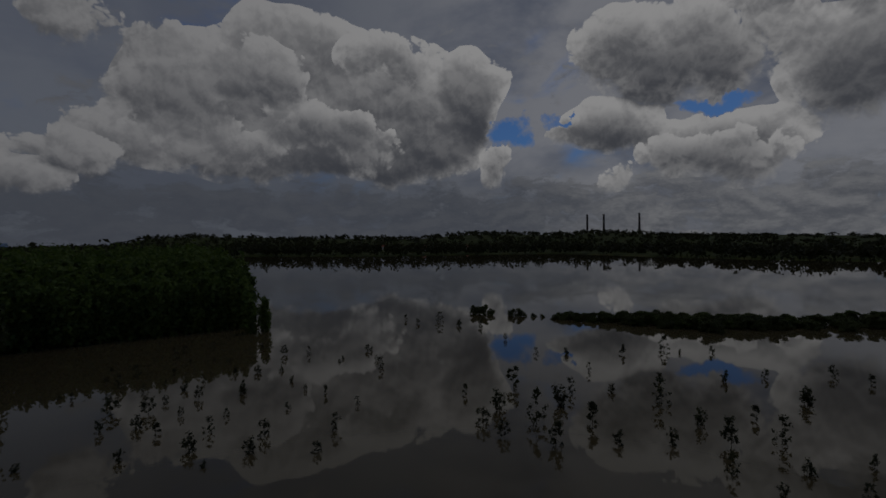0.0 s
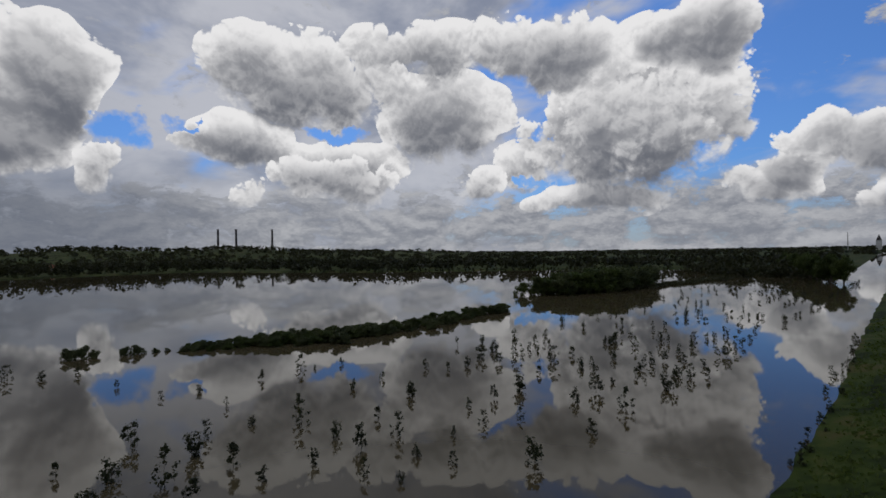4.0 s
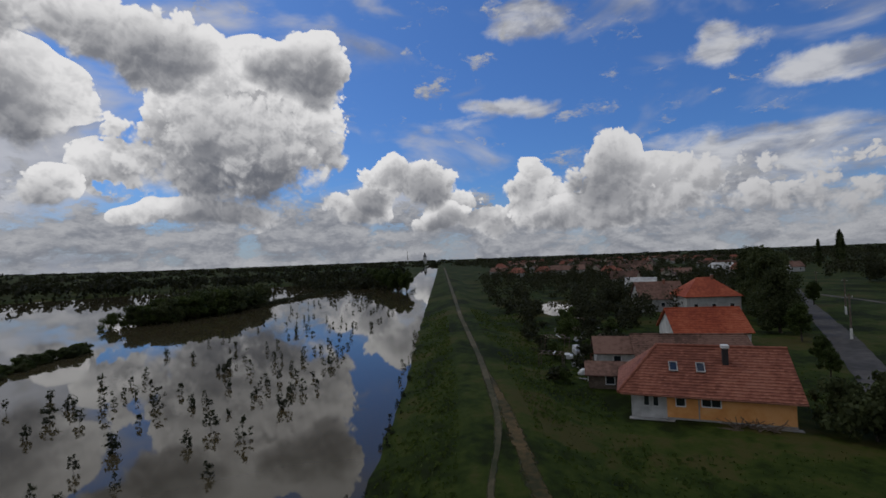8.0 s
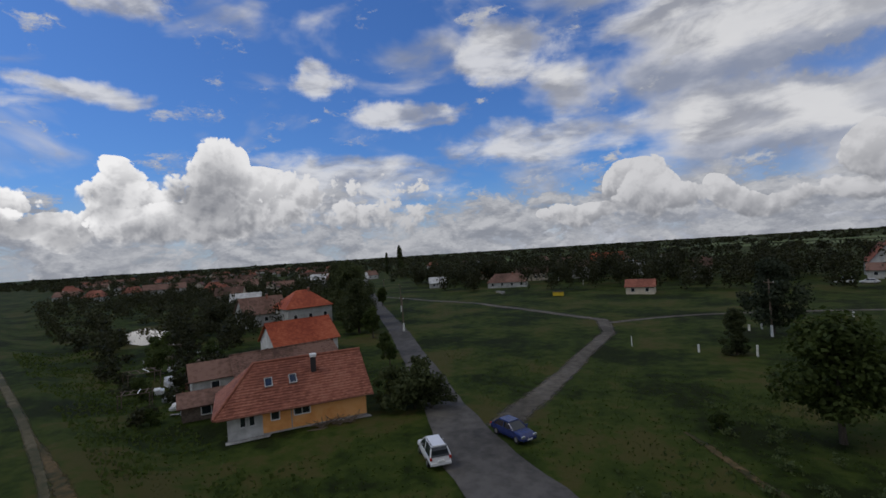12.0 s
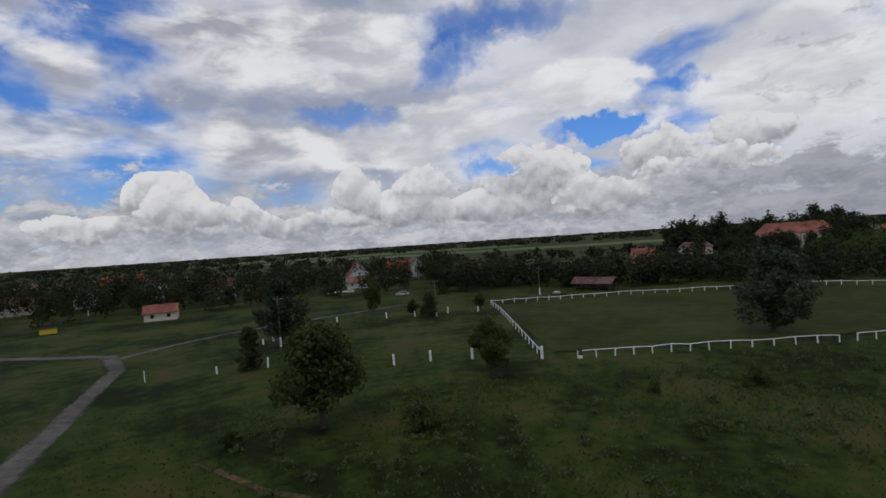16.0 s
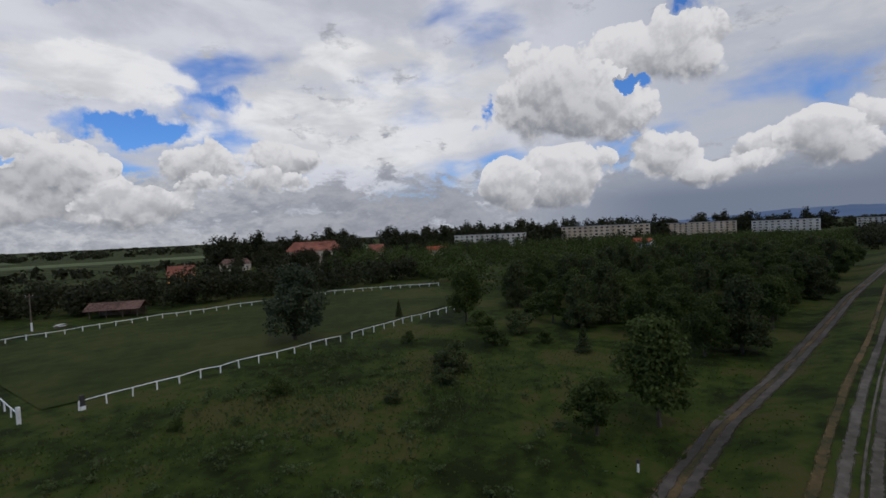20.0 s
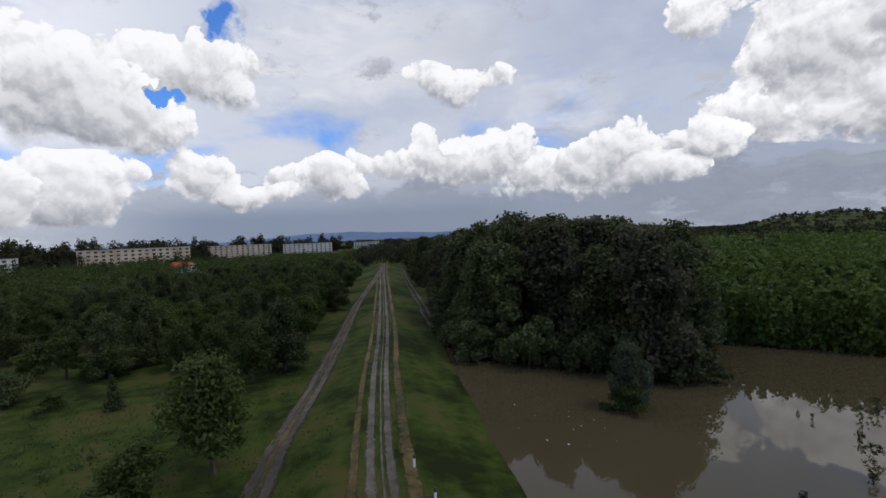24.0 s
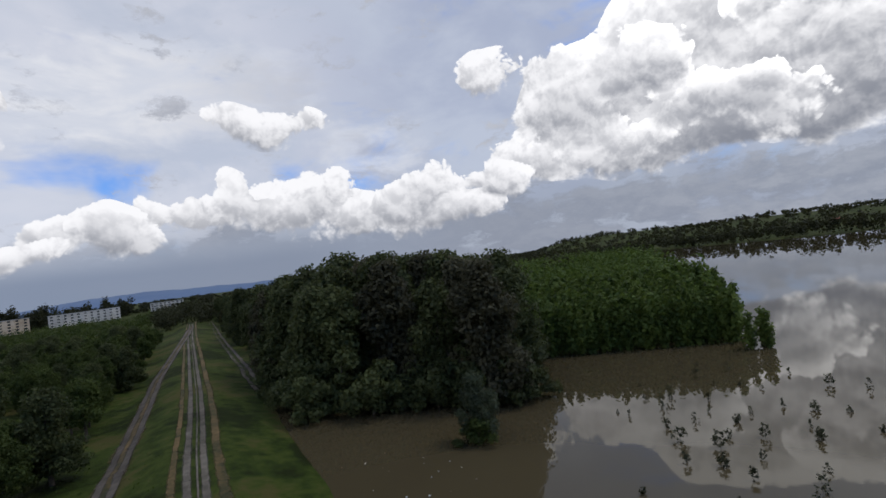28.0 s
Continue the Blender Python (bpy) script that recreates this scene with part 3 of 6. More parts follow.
# ---- mesh helpers ----
def mesh_object(name, verts, faces, mat, parent=None, smooth=False):
    me = bpy.data.meshes.new(name)
    me.from_pydata(verts, [], faces)
    me.update()
    if smooth:
        me.polygons.foreach_set("use_smooth", [True] * len(me.polygons))
    me.materials.append(mat)
    ob = new(name, me)
    ob.parent = parent
    return ob


def part(name, bm, mat, parent, label=""):
    me = bpy.data.meshes.new(name)
    bm.to_mesh(me)
    bm.free()
    me.materials.append(mat)
    ob = new(name, me)
    ob.parent = parent
    return tagged(ob, label)


def root(name, m, label, category, group=""):
    ob = new(name)
    ob.empty_display_size = 0.3
    ob.matrix_basis = m
    return tagged(ob, label, category, group)


def box(bm, x0, y0, z0, x1, y1, z1, bevel=0.0):
    m = Matrix.Translation(((x0 + x1) / 2, (y0 + y1) / 2, (z0 + z1) / 2)) @ Matrix.Diagonal((x1 - x0, y1 - y0, z1 - z0, 1))
    made = bmesh.ops.create_cube(bm, size=1.0, matrix=m)
    if bevel:
        edges = list({e for v in made["verts"] for e in v.link_edges})
        bmesh.ops.bevel(bm, geom=edges, offset=bevel, segments=1, affect="EDGES")
    return bm


def boxed(*a, bevel=0.0):
    bm = bmesh.new()
    box(bm, *a, bevel=bevel)
    return bm


def rod(bm, p, q, r0, r1=None, sides=8):
    p, q = Vector(p), Vector(q)
    m = Matrix.Translation((p + q) / 2) @ (q - p).to_track_quat("Z", "Y").to_matrix().to_4x4()
    bmesh.ops.create_cone(bm, cap_ends=True, segments=sides, radius1=r0, radius2=r0 if r1 is None else r1, depth=(q - p).length, matrix=m)
    return bm


def quads_mesh(name, v, mat):
    """A mesh of loose four-sided cards from an array (n, 4, 3)."""
    n = len(v)
    me = bpy.data.meshes.new(name)
    me.vertices.add(4 * n)
    me.vertices.foreach_set("co", v.reshape(-1).astype(np.float32))
    me.loops.add(4 * n)
    me.loops.foreach_set("vertex_index", np.arange(4 * n, dtype=np.int32))
    me.polygons.add(n)
    me.polygons.foreach_set("loop_start", np.arange(0, 4 * n, 4, dtype=np.int32))
    me.update(calc_edges=True)
    me.validate()
    me.materials.append(mat)
    return me


# ---- ground ----
LEVEE = [(-4600, 1160), (-900, 230), (-400, 100), (-204, 47), (-89, 17.5), (-59, 9.2), (-37, 3.6), (-15, -0.2), (0, -1.2), (27, -1.6), (50, -1.8), (110, 0.8), (202, 4), (400, 11), (900, 30), (4600, 160)]
SHORE = [(-4600, 700), (-600, 470), (-189, 494), (-77, 452), (119, 484), (165, 380), (212, 294), (292, 200), (335, 120), (350, 62), (372, 34), (900, 62), (4600, 220)]
_lx, _ly = np.array([p[0] for p in LEVEE], float), np.array([p[1] for p in LEVEE], float)
_sx, _sy = np.array([p[0] for p in SHORE], float), np.array([p[1] for p in SHORE], float)


def smooth01(x):
    x = np.clip(x, 0, 1)
    return x * x * (3 - 2 * x)


def levee_y(x):
    return (np.interp(x - 6, _lx, _ly) + np.interp(x, _lx, _ly) + np.interp(x + 6, _lx, _ly)) / 3


def across(x, y):
    """Metres north of the levee's middle line."""
    slope = (levee_y(x + 1.0) - levee_y(x - 1.0)) / 2
    return (y - levee_y(x)) / np.sqrt(1 + slope * slope)


def ground_z(x, y):
    x, y = np.asarray(x, float), np.asarray(y, float)
    d = across(x, y)
    bumps = 0.10 * np.sin(x * 0.21 + 1.3 * np.sin(y * 0.13)) * np.sin(y * 0.17 + 0.7 * np.sin(x * 0.11))
    crest = 2.0 - np.maximum(np.abs(d) - 2.6, 0) * 0.285
    ragged = np.sin(x * 0.55 + 1.7 * np.sin(y * 0.31)) * np.sin(y * 0.47 + 1.1 * np.sin(x * 0.37)) + 0.6 * np.sin(x * 0.83 + y * 0.61)
    crest = crest + 0.06 * ragged * smooth01((np.abs(d) - 5) / 3)
    south = np.maximum(crest, 0.0 + bumps)
    # flooded side
    shore = np.interp(x, _sx, _sy)
    beyond = smooth01((y - shore) / 30 + 0.5)
    bed = -1.6 + 2.4 * beyond
    az = np.degrees(np.arctan2(x, y))
    ridge = smooth01((az + 37) / 5) * smooth01((62 - az) / 40)
    bed = bed + ridge * smooth01((y - 620) / 700) * (26 + 5 * np.sin(x * 0.006) + 3 * np.sin(x * 0.017))
    dry = smooth01((-86 - x) / 8) * smooth01((40 - d) / 10)
    bed = bed * (1 - dry) + 0.12 * dry
    north = np.maximum(crest, bed)
    return np.where(d < 0, south, north)


def make_ground():
    n = 420
    s = np.linspace(-1, 1, n)
    k = 5.3
    c = 4700 * np.sinh(k * s) / math.sinh(k)
    gx, gy = np.meshgrid(c - 2.0, c)
    gz = ground_z(gx, gy)
    verts = np.stack([gx, gy, gz], -1).reshape(-1, 3)
    idx = np.arange(n * n).reshape(n, n)
    faces = np.stack([idx[:-1, :-1], idx[:-1, 1:], idx[1:, 1:], idx[1:, :-1]], -1).reshape(-1, 4)
    ob = mesh_object("ground", verts.tolist(), faces.tolist(), M["grass"], smooth=True)
    return tagged(ob, "rough green meadow, levee slopes and flood plain", "ground", kind="structure")


make_ground()


def make_water():
    xs = np.concatenate([np.linspace(-2500, -420, 12), np.linspace(-400, 700, 56), np.linspace(750, 4600, 14)])
    verts, faces = [], []
    for x in xs:
        a = float(levee_y(x)) + (4.0 if x > -84 else 26.0)
        b = float(np.interp(x, _sx, _sy)) + 40
        for j in range(13):
            verts.append((x, a + (max(b, a + 10) - a) * j / 12, 0.0))
    for i in range(len(xs) - 1):
        for j in range(12):
            faces.append((i * 13 + j, i * 13 + 13 + j, i * 13 + 14 + j, i * 13 + 1 + j))
    tagged(mesh_object("water", verts, faces, M["water"]), "calm brown flood water mirroring the clouds", "water", kind="structure")


make_water()


def strip(name, line, width, mat, label, lift=0.05, kind="structure", wobble=0.0, step=2.0, sway=0.0):
    """A road or track of uneven width draped over the ground."""
    pts = [Vector((p[0], p[1], p[2] if len(p) > 2 else width)) for p in line]
    rows_ = []
    for a, b in zip(pts, pts[1:]):
        n = max(1, int((b.xy - a.xy).length / step))
        rows_ += [a.lerp(b, i / n) for i in range(n)]
    rows_.append(pts[-1])
    co = np.array([p[:] for p in rows_])
    for _ in range(3):
        co[1:-1] = (co[:-2] + 2 * co[1:-1] + co[2:]) / 4
    verts, faces = [], []
    for i, p in enumerate(co):
        q = co[min(i + 1, len(co) - 1)] - co[max(i - 1, 0)]
        t = np.array([-q[1], q[0]]) / (math.hypot(q[0], q[1]) + 1e-9)
        shift = sway * (noise.noise(Vector((p[0] * 0.13, p[1] * 0.13, 7.7))) + 0.5 * noise.noise(Vector((p[0] * 0.4, p[1] * 0.4, 2.2))))
        for j in range(5):
            w = (j / 4 - 0.5) * p[2] + shift
            if wobble and j in (0, 4):
                w += (j / 4 - 0.5) * p[2] * wobble * (noise.noise(Vector((p[0] * 0.35, p[1] * 0.35, j))) + 0.6 * noise.noise(Vector((p[0] * 1.3, p[1] * 1.3, j + 5))))
            x, y = p[0] + t[0] * w, p[1] + t[1] * w
            verts.append((x, y, float(ground_z(x, y)) + lift))
    for i in range(len(co) - 1):
        for j in range(4):
            faces.append((i * 5 + j, i * 5 + j + 1, i * 5 + 6 + j, i * 5 + 5 + j))
    ob = mesh_object(name, verts, faces, mat, smooth=True)
    ob.data.attributes.new("inner", "FLOAT", "POINT").data.foreach_set("value", [1 - abs(j / 2 - 1) for _ in co for j in range(5)])
    return tagged(ob, label, "road", kind=kind)


def along_levee(x0, x1, off, n=200):
    return [(x, float(levee_y(x)) + off) for x in np.linspace(x0, x1, n)]


strip("path", [(12, -1.0, 0.55), (27, -0.2, 0.6), (33, -1.5, 0.7), (41, -2.1, 0.9), (61, -1.7, 1.3), (110, 0.8, 1.6), (202, 4, 2.2), (400, 11, 2.6), (700, 22, 3.2)], 1.2, M["path"], "narrow trodden dirt path along the levee crest", wobble=0.5)
strip("path_branch", [(12, -3.6, 1.7), (27, -3.3, 1.7), (42, -2.9, 1.5), (52, -2.2, 1.2), (61, -1.7, 0.9)], 1.4, M["straw"], "faded dry grass track beside the path", 0.03, wobble=0.6)
for off_, w_ in ((-0.72, 0.95), (0.72, 0.90), (0.12, 0.25)):
    strip("wheel_rut", along_levee(-285, -8, off_), w_, M["dirt"], "dry dusty wheel rut on the levee road", 0.05, wobble=0.55, step=0.5, sway=0.05)
for off_, w_ in ((2.05, 1.25), (-1.9, 0.85)):
    strip("road_verge", along_levee(-300, -14, off_), w_, M["straw"], "strip of dry straw beside the levee road", 0.035, wobble=0.4, step=0.5, sway=0.12)
track_line = [(-14, -9.5), (-38, -4.8), (-49, -2.4), (-65, 3), (-88, 9.6), (-124, 19.5), (-200, 44), (-262, 63)]
strip("dirt_road", track_line, 3.4, M["straw"], "trampled verge of the muddy track", 0.05, wobble=0.3, step=0.5, sway=0.12)
for off_, w_ in ((-0.70, 1.2), (0.70, 1.25)):
    strip("muddy_rut", [(x + off_ * 0.3, y + off_ * 0.95) for x, y in track_line], w_, M["mud"], "wet muddy wheel rut at the levee's foot", 0.075, wobble=0.6, step=0.5, sway=0.08)
for off_, w_ in ((9.2, 1.3), (10.6, 1.2)):
    strip("muddy_rut", along_levee(-320, -92, off_, 120), w_, M["mud"], "muddy track between levee and wood", 0.08, wobble=0.8, sway=0.4)
for (x0, y0), (x1, y1), w_ in (((-420, -520), (260, -760), 110), ((-260, -860), (420, -1000), 170), ((-700, -560), (-430, -440), 130), ((120, -420), (520, -560), 70)):
    strip("field", [(x0, y0), (x1, y1)], w_, M["crop"], "pale green field on the plain", 0.35, step=40)
strip("paddock", [(-28, -90, 50), (-60, -87, 54), (-95, -80, 46), (-118, -76, 34)], 50, M["paddock"], "short olive grass inside the paddock", 0.12, step=3.0)
strip("street", [(2, -19, 6.4), (16, -23.5, 6.4), (24, -27, 6.2), (34, -33.2, 4.6), (52, -45, 4.0), (84, -65.5, 4.0), (120, -87, 4.0), (200, -137, 4.0), (330, -215, 4.0)], 4, M["asphalt"], "grey worn asphalt village street", 0.05, wobble=0.12)
strip("side_road", [(27, -33, 4.2), (29, -40, 4.6), (31, -49, 3.8), (35, -62, 3.4), (40, -80, 3.6), (48, -93, 4.0), (67, -98.5, 3.8), (97, -107.5, 3.6), (123, -109, 3.4), (150, -112, 3.4)], 3, M["dirt"], "pale rutted gravel side road", 0.04, wobble=0.35, step=0.6, sway=0.2)
strip("lane", [(45, -90, 3.2), (33, -107, 2.6), (10, -122, 2.4), (-20, -138, 2.2)], 2.6, M["dirt"], "pale gravel lane across the green", 0.045, wobble=0.4, sway=0.1)

strip("dirt_trail", [(14, -41.5, 0.5), (12.2, -40.3, 0.9), (7.2, -35.7, 1.0), (1.1, -31.6, 1.0), (-8, -27, 0.8), (-16, -24, 0.4)], 1.0, M["straw"], "faint dry trail through the rough meadow", 0.04, wobble=0.4, step=0.5, sway=0.15)

# ---- trees and shrubs ----
rng = np.random.default_rng(7)


def leaf_cards(lobes, count, size, squash=0.8, hollow=0.55, reach=1.28):
    """Leaf clusters spread through egg-shaped lobes (x, y, z, rx, ry, rz), thickest near the outside."""
    lobes = np.array(lobes, float)
    vol = (lobes[:, 3] * lobes[:, 4] * lobes[:, 5]) ** 0.7
    pick = rng.choice(len(lobes), count, p=vol / vol.sum())
    u = rng.normal(size=(count, 3))
    u /= np.linalg.norm(u, axis=1)[:, None]
    r = hollow + (reach - hollow) * rng.random(count) ** 1.05
    c = lobes[pick, :3] + u * r[:, None] * lobes[pick, 3:]
    n = u * 0.9 + rng.normal(size=(count, 3)) * 0.6
    n[:, 2] += 0.35
    n /= np.linalg.norm(n, axis=1)[:, None]
    a = np.cross(n, rng.normal(size=(count, 3)))
    a /= np.linalg.norm(a, axis=1)[:, None]
    b = np.cross(n, a)
    s = size * (0.55 + 0.9 * rng.random(count))[:, None]
    a, b = a * s, b * s * squash
    bend = n * s * 0.25
    quad = np.stack([c - a - bend, c + b * (0.6 + 0.5 * rng.random((count, 1))), c + a - bend, c - b * (0.6 + 0.5 * rng.random((count, 1)))], 1)
    return quad


def stem(bm, points, radii, sides=7):
    """One tapering stem through the points."""
    rings = []
    for p, r in zip(points, radii):
        rings.append([bm.verts.new((p[0] + r * math.cos(i / sides * math.tau), p[1] + r * math.sin(i / sides * math.tau), p[2])) for i in range(sides)])
    for a, b in zip(rings, rings[1:]):
        for i in range(sides):
            bm.faces.new((a[i], a[(i + 1) % sides], b[(i + 1) % sides], b[i]))
    bm.faces.new(rings[0][::-1])
    bm.faces.new(rings[-1])


def tree_proto(name, h, trunk_r, lobes, count, size, leaf, label, category, hollow=0.5, limbs=6, trunk_top=0.75):
    ob = root(name, Matrix.Identity(4), label, category)
    bm = bmesh.new()
    top = Vector((0, 0, h * trunk_top))
    mid = Vector((rng.normal() * 0.02 * h, rng.normal() * 0.02 * h, h * 0.35))
    stem(bm, [(0, 0, -0.3), (0, 0, 0.1), mid, top], [trunk_r * 1.15, trunk_r, trunk_r * 0.72, trunk_r * 0.25])
    for i in range(limbs):
        L = lobes[int(rng.integers(len(lobes)))]
        s = mid.lerp(top, rng.random() * 0.8)
        rod(bm, s, Vector(L[:3]), trunk_r * 0.34, trunk_r * 0.10, 5)
    part("trunk", bm, M["bark"], ob)
    crown = new("crown", quads_mesh("crown", leaf_cards(lobes, count, size, hollow=hollow), M[leaf]))
    crown.parent = ob
    return ob


def round_lobes(h, base, spread, n, egg=1.0):
    """Uneven lobes of a crown between base and h, thinning towards the top."""
    out = []
    lean = rng.normal(size=2) * 0.10 * spread
    while len(out) < n:
        f = rng.random()
        wide = spread * egg * (0.45 + 0.75 * math.sin(math.pi * min(1, 0.12 + 0.88 * f) ** 0.85)) * (1 - 0.35 * f)
        a, q = rng.random() * math.tau, rng.random() ** 0.6
        rr = spread * (0.17 + 0.20 * rng.random())
        out.append((math.cos(a) * wide * q + lean[0] * f, math.sin(a) * wide * q + lean[1] * f, base + rr * 0.7 + (h - base - rr) * f, rr, rr, rr * (0.7 + 0.5 * rng.random())))
    out.append((lean[0] * 0.5, lean[1] * 0.5, base + (h - base) * 0.5, spread * 0.5, spread * 0.5, (h - base) * 0.36))
    return out


PLACED = set()


def plant(proto, x, y, scale=1.0, turn=None, label="", group="", z=None, wide=1.0, sink=0.0):
    """Stands a copy of a plant on the ground; the first one placed is the model itself."""
    z = float(ground_z(x, y)) if z is None else z
    turn = rng.random() * 360 if turn is None else turn
    m = pose(x, y, z - sink, 0, 0, turn) @ Matrix.Diagonal((scale * wide, scale * wide, scale, 1))
    if proto.name not in PLACED:
        PLACED.add(proto.name)
        proto.matrix_basis = m
        ob = proto
    else:
        s = proto.matrix_basis.to_scale()
        ob = copy_thing(proto, m @ Matrix.Diagonal((1 / s.x, 1 / s.y, 1 / s.z, 1)))
    return tagged(ob, label, group=group)


def broad(leaf, label, h=10, spread=3.6, n=26, count=9000, size=0.175, base=1.6, category="tree", name="tree"):
    return tree_proto(name, h, 0.026 * h, round_lobes(h, base, spread, n), count, size, leaf, label, category)


oak = [broad("leaf", "leafy green broadleaf tree", 10, 3.6, 30), broad("leaf", "leafy green broadleaf tree", 10, 3.0, 26), broad("leaf", "wide leafy broadleaf tree", 9, 4.0, 34)]
wood_trees = [broad("leaf_brown", "tall brownish-green tree with dense foliage", 15, 4.0, 58, 13000, 0.23, 0.4)]
dark = [broad("leaf_dark", "tall dark green tree with dense foliage", 15, 4.4, 60, 13000, 0.23, 0.6), broad("leaf_dark", "tall dark green tree with dense foliage", 15, 3.7, 54, 13000, 0.23, 0.3)]
grey = [broad("leaf_grey", "grey-green willow-like tree", 9, 3.2, 34, 9000, 0.165, 0.7)]
bush = [broad("leaf", "low round green bush", 3, 1.6, 18, 2600, 0.115, 0.05, "bush", "bush"), broad("leaf_dark", "dark low bush", 3, 1.8, 18, 2600, 0.12, 0.0, "bush", "bush")]
conifer = tree_proto("conifer", 9, 0.18, [(0, 0, 0.8 + i * 0.95, 1.75 * (1 - i / 9.5), 1.75 * (1 - i / 9.5), 0.8) for i in range(9)], 2600, 0.22, "leaf_dark", "dark slender conifer", "tree", 0.3, 0, 0.95)
poplar = tree_proto("poplar", 20, 0.3, [(0.25 * math.sin(i * 2.2), 0.25 * math.cos(i * 2.2), 2 + i * 1.75, 1.7 - abs(i - 4) * 0.18, 1.7 - abs(i - 4) * 0.18, 1.6) for i in range(10)], 3600, 0.4, "leaf_dark", "tall slim dark poplar above the roofs", "tree", 0.3, 0, 0.95)
young = [tree_proto("young_poplar", 7, 0.06, [(0.22 * math.sin(i * 2.1 + k), 0.22 * math.cos(i * 2.1 + k), 0.7 + i * 0.78, 1.0 - abs(i - 2.5) * 0.11, 1.0 - abs(i - 2.5) * 0.11, 0.85) for i in range(8)], 620, 0.26, "leaf_fresh", "young poplar of a plantation standing in flood water", "tree", 0.25, 0, 0.97) for k in range(3)]
sapling = []
for k in range(8):
    lobes_ = []
    tall = 1.35 + 0.25 * (k % 4)
    for i in range(16):
        f, a = rng.random() ** 0.9, rng.random() * math.tau
        w = (0.46 if k % 2 else 0.34) * (0.35 + math.sin(math.pi * (0.15 + 0.8 * f))) * rng.random() ** 0.5
        lobes_.append((w * math.cos(a) * 1.15, w * math.sin(a) * 1.15, 0.10 + f * tall * 0.98, 0.22, 0.22, 0.22))
    sapling.append(tree_proto("sapling", 1.9, 0.022, lobes_, 330, 0.085, "leaf_sapling", "small leafy sapling standing in flood water", "sapling", 0.1, 0, 0.85))

# ---- flooded side: saplings, plantation, islands ----
near_saplings = [(-12.3, 54.6), (-9.3, 59.7), (-13.3, 44.3), (-7.6, 40.3), (-15.2, 29.1), (-4.4, 79.4), (-6.8, 83.4), (-0.6, 80.4), (2.5, 77.1), (6.1, 76.4), (8.7, 65.8), (11.3, 57.3), (14.9, 56.9), (6.6, 44.6), (1.9, 42.5), (11.4, 42.5), (4.5, 38.7), (2.9, 35.5), (4.2, 33.1), (7.0, 35.5), (9.6, 39.3), (7.6, 31.8)]
middle_saplings = [(11.2, 35.2), (15.3, 49.2), (15.3, 42.6), (12.0, 31.8), (21.7, 56.7), (27.6, 58.5), (28.8, 56.8), (32.6, 56.6), (21.0, 45.4), (18.5, 39.6), (19.2, 34.8), (15.5, 31.7), (19.4, 31.4), (17.0, 27.4), (27.5, 45.5), (32.0, 46.3), (24.0, 35.8), (22.9, 31.5), (21.5, 27.3), (18.3, 25.1), (26.0, 28.1), (22.4, 24.4), (30.3, 38.8), (38.9, 46.5)]
east_saplings = [(40.4, 43.9), (29.6, 28.1), (43.3, 43.2), (31.8, 32.0), (35.5, 31.9), (33.0, 26.7), (39.5, 31.9), (26.5, 20.4), (46.4, 34.2), (52.2, 35.9), (40.3, 25.6), (34.4, 20.6), (44.3, 25.6), (41.7, 21.2), (48.7, 26.1), (51.4, 29.6), (57.8, 36.7), (52.6, 42.6), (52.5, 46.8), (47.9, 45.0), (47.3, 41.2), (63.3, 45.3)]
west_saplings = [(-26.6, 28.7), (-25.8, 34.6), (-21.3, 34.2), (-17.6, 34.5), (-17.3, 31.3), (-21.1, 30.0), (-21.5, 37.8), (-24.5, 47.2), (-18.8, 43.3), (-13.3, 39.3), (-11.0, 43.0), (-8.2, 34.8), (-13.1, 31.0), (-8.6, 31.0), (-20.1, 58.4), (-17.0, 58.5), (-12.2, 55.9), (-9.9, 59.9), (-33.8, 42.1), (-31.7, 45.3), (-35.2, 42.4), (-29.8, 41.0)]
while len(west_saplings) < 52:
    x, y = -37 + 30 * rng.random(), 30 + 32 * rng.random()
    if y > 30 + max(0, (-20 - x) * 0.9) and min(math.hypot(x - a, y - b) for a, b in west_saplings + near_saplings) > 2.2:
        west_saplings.append((x, y))
spots = near_saplings + middle_saplings + east_saplings + west_saplings
for i, (x, y) in enumerate(spots):
    plant(sapling[i % 8], x, y, (0.50 + 0.75 * rng.random() ** 1.3) * (0.8 if y > 50 else 1.0) * (0.72 if x < -6 else 1.0), group="saplings in the flood", z=-0.15, wide=0.80 + 0.35 * rng.random())
# thinner rows out to the east
count = 0
far_saplings = []
while count < 210:
    row = int(rng.integers(0, 7))
    u = rng.random() ** 1.25
    x = 50 + 200 * u
    y = 21 + 5.2 * row + (x - 50) * (0.015 + 0.03 * row / 6) + rng.normal() * 0.7
    if row < 4 or rng.random() < 0.6:
        if x < 95 and count < 130:
            plant(sapling[count % 8], x, y, 0.55 + 0.6 * rng.random(), group="saplings in the flood", z=-0.15, wide=0.9)
        else:
            far_saplings.append((x, y))
        count += 1
for i in range(34):
    x = 24 + 75 * rng.random() ** 1.2
    plant(sapling[i % 8], x, float(levee_y(x)) + 9.6 + rng.normal() * 0.5, 0.3 + 0.3 * rng.random(), group="weeds at the waterline", label="small weed at the levee's waterline", z=-0.05)

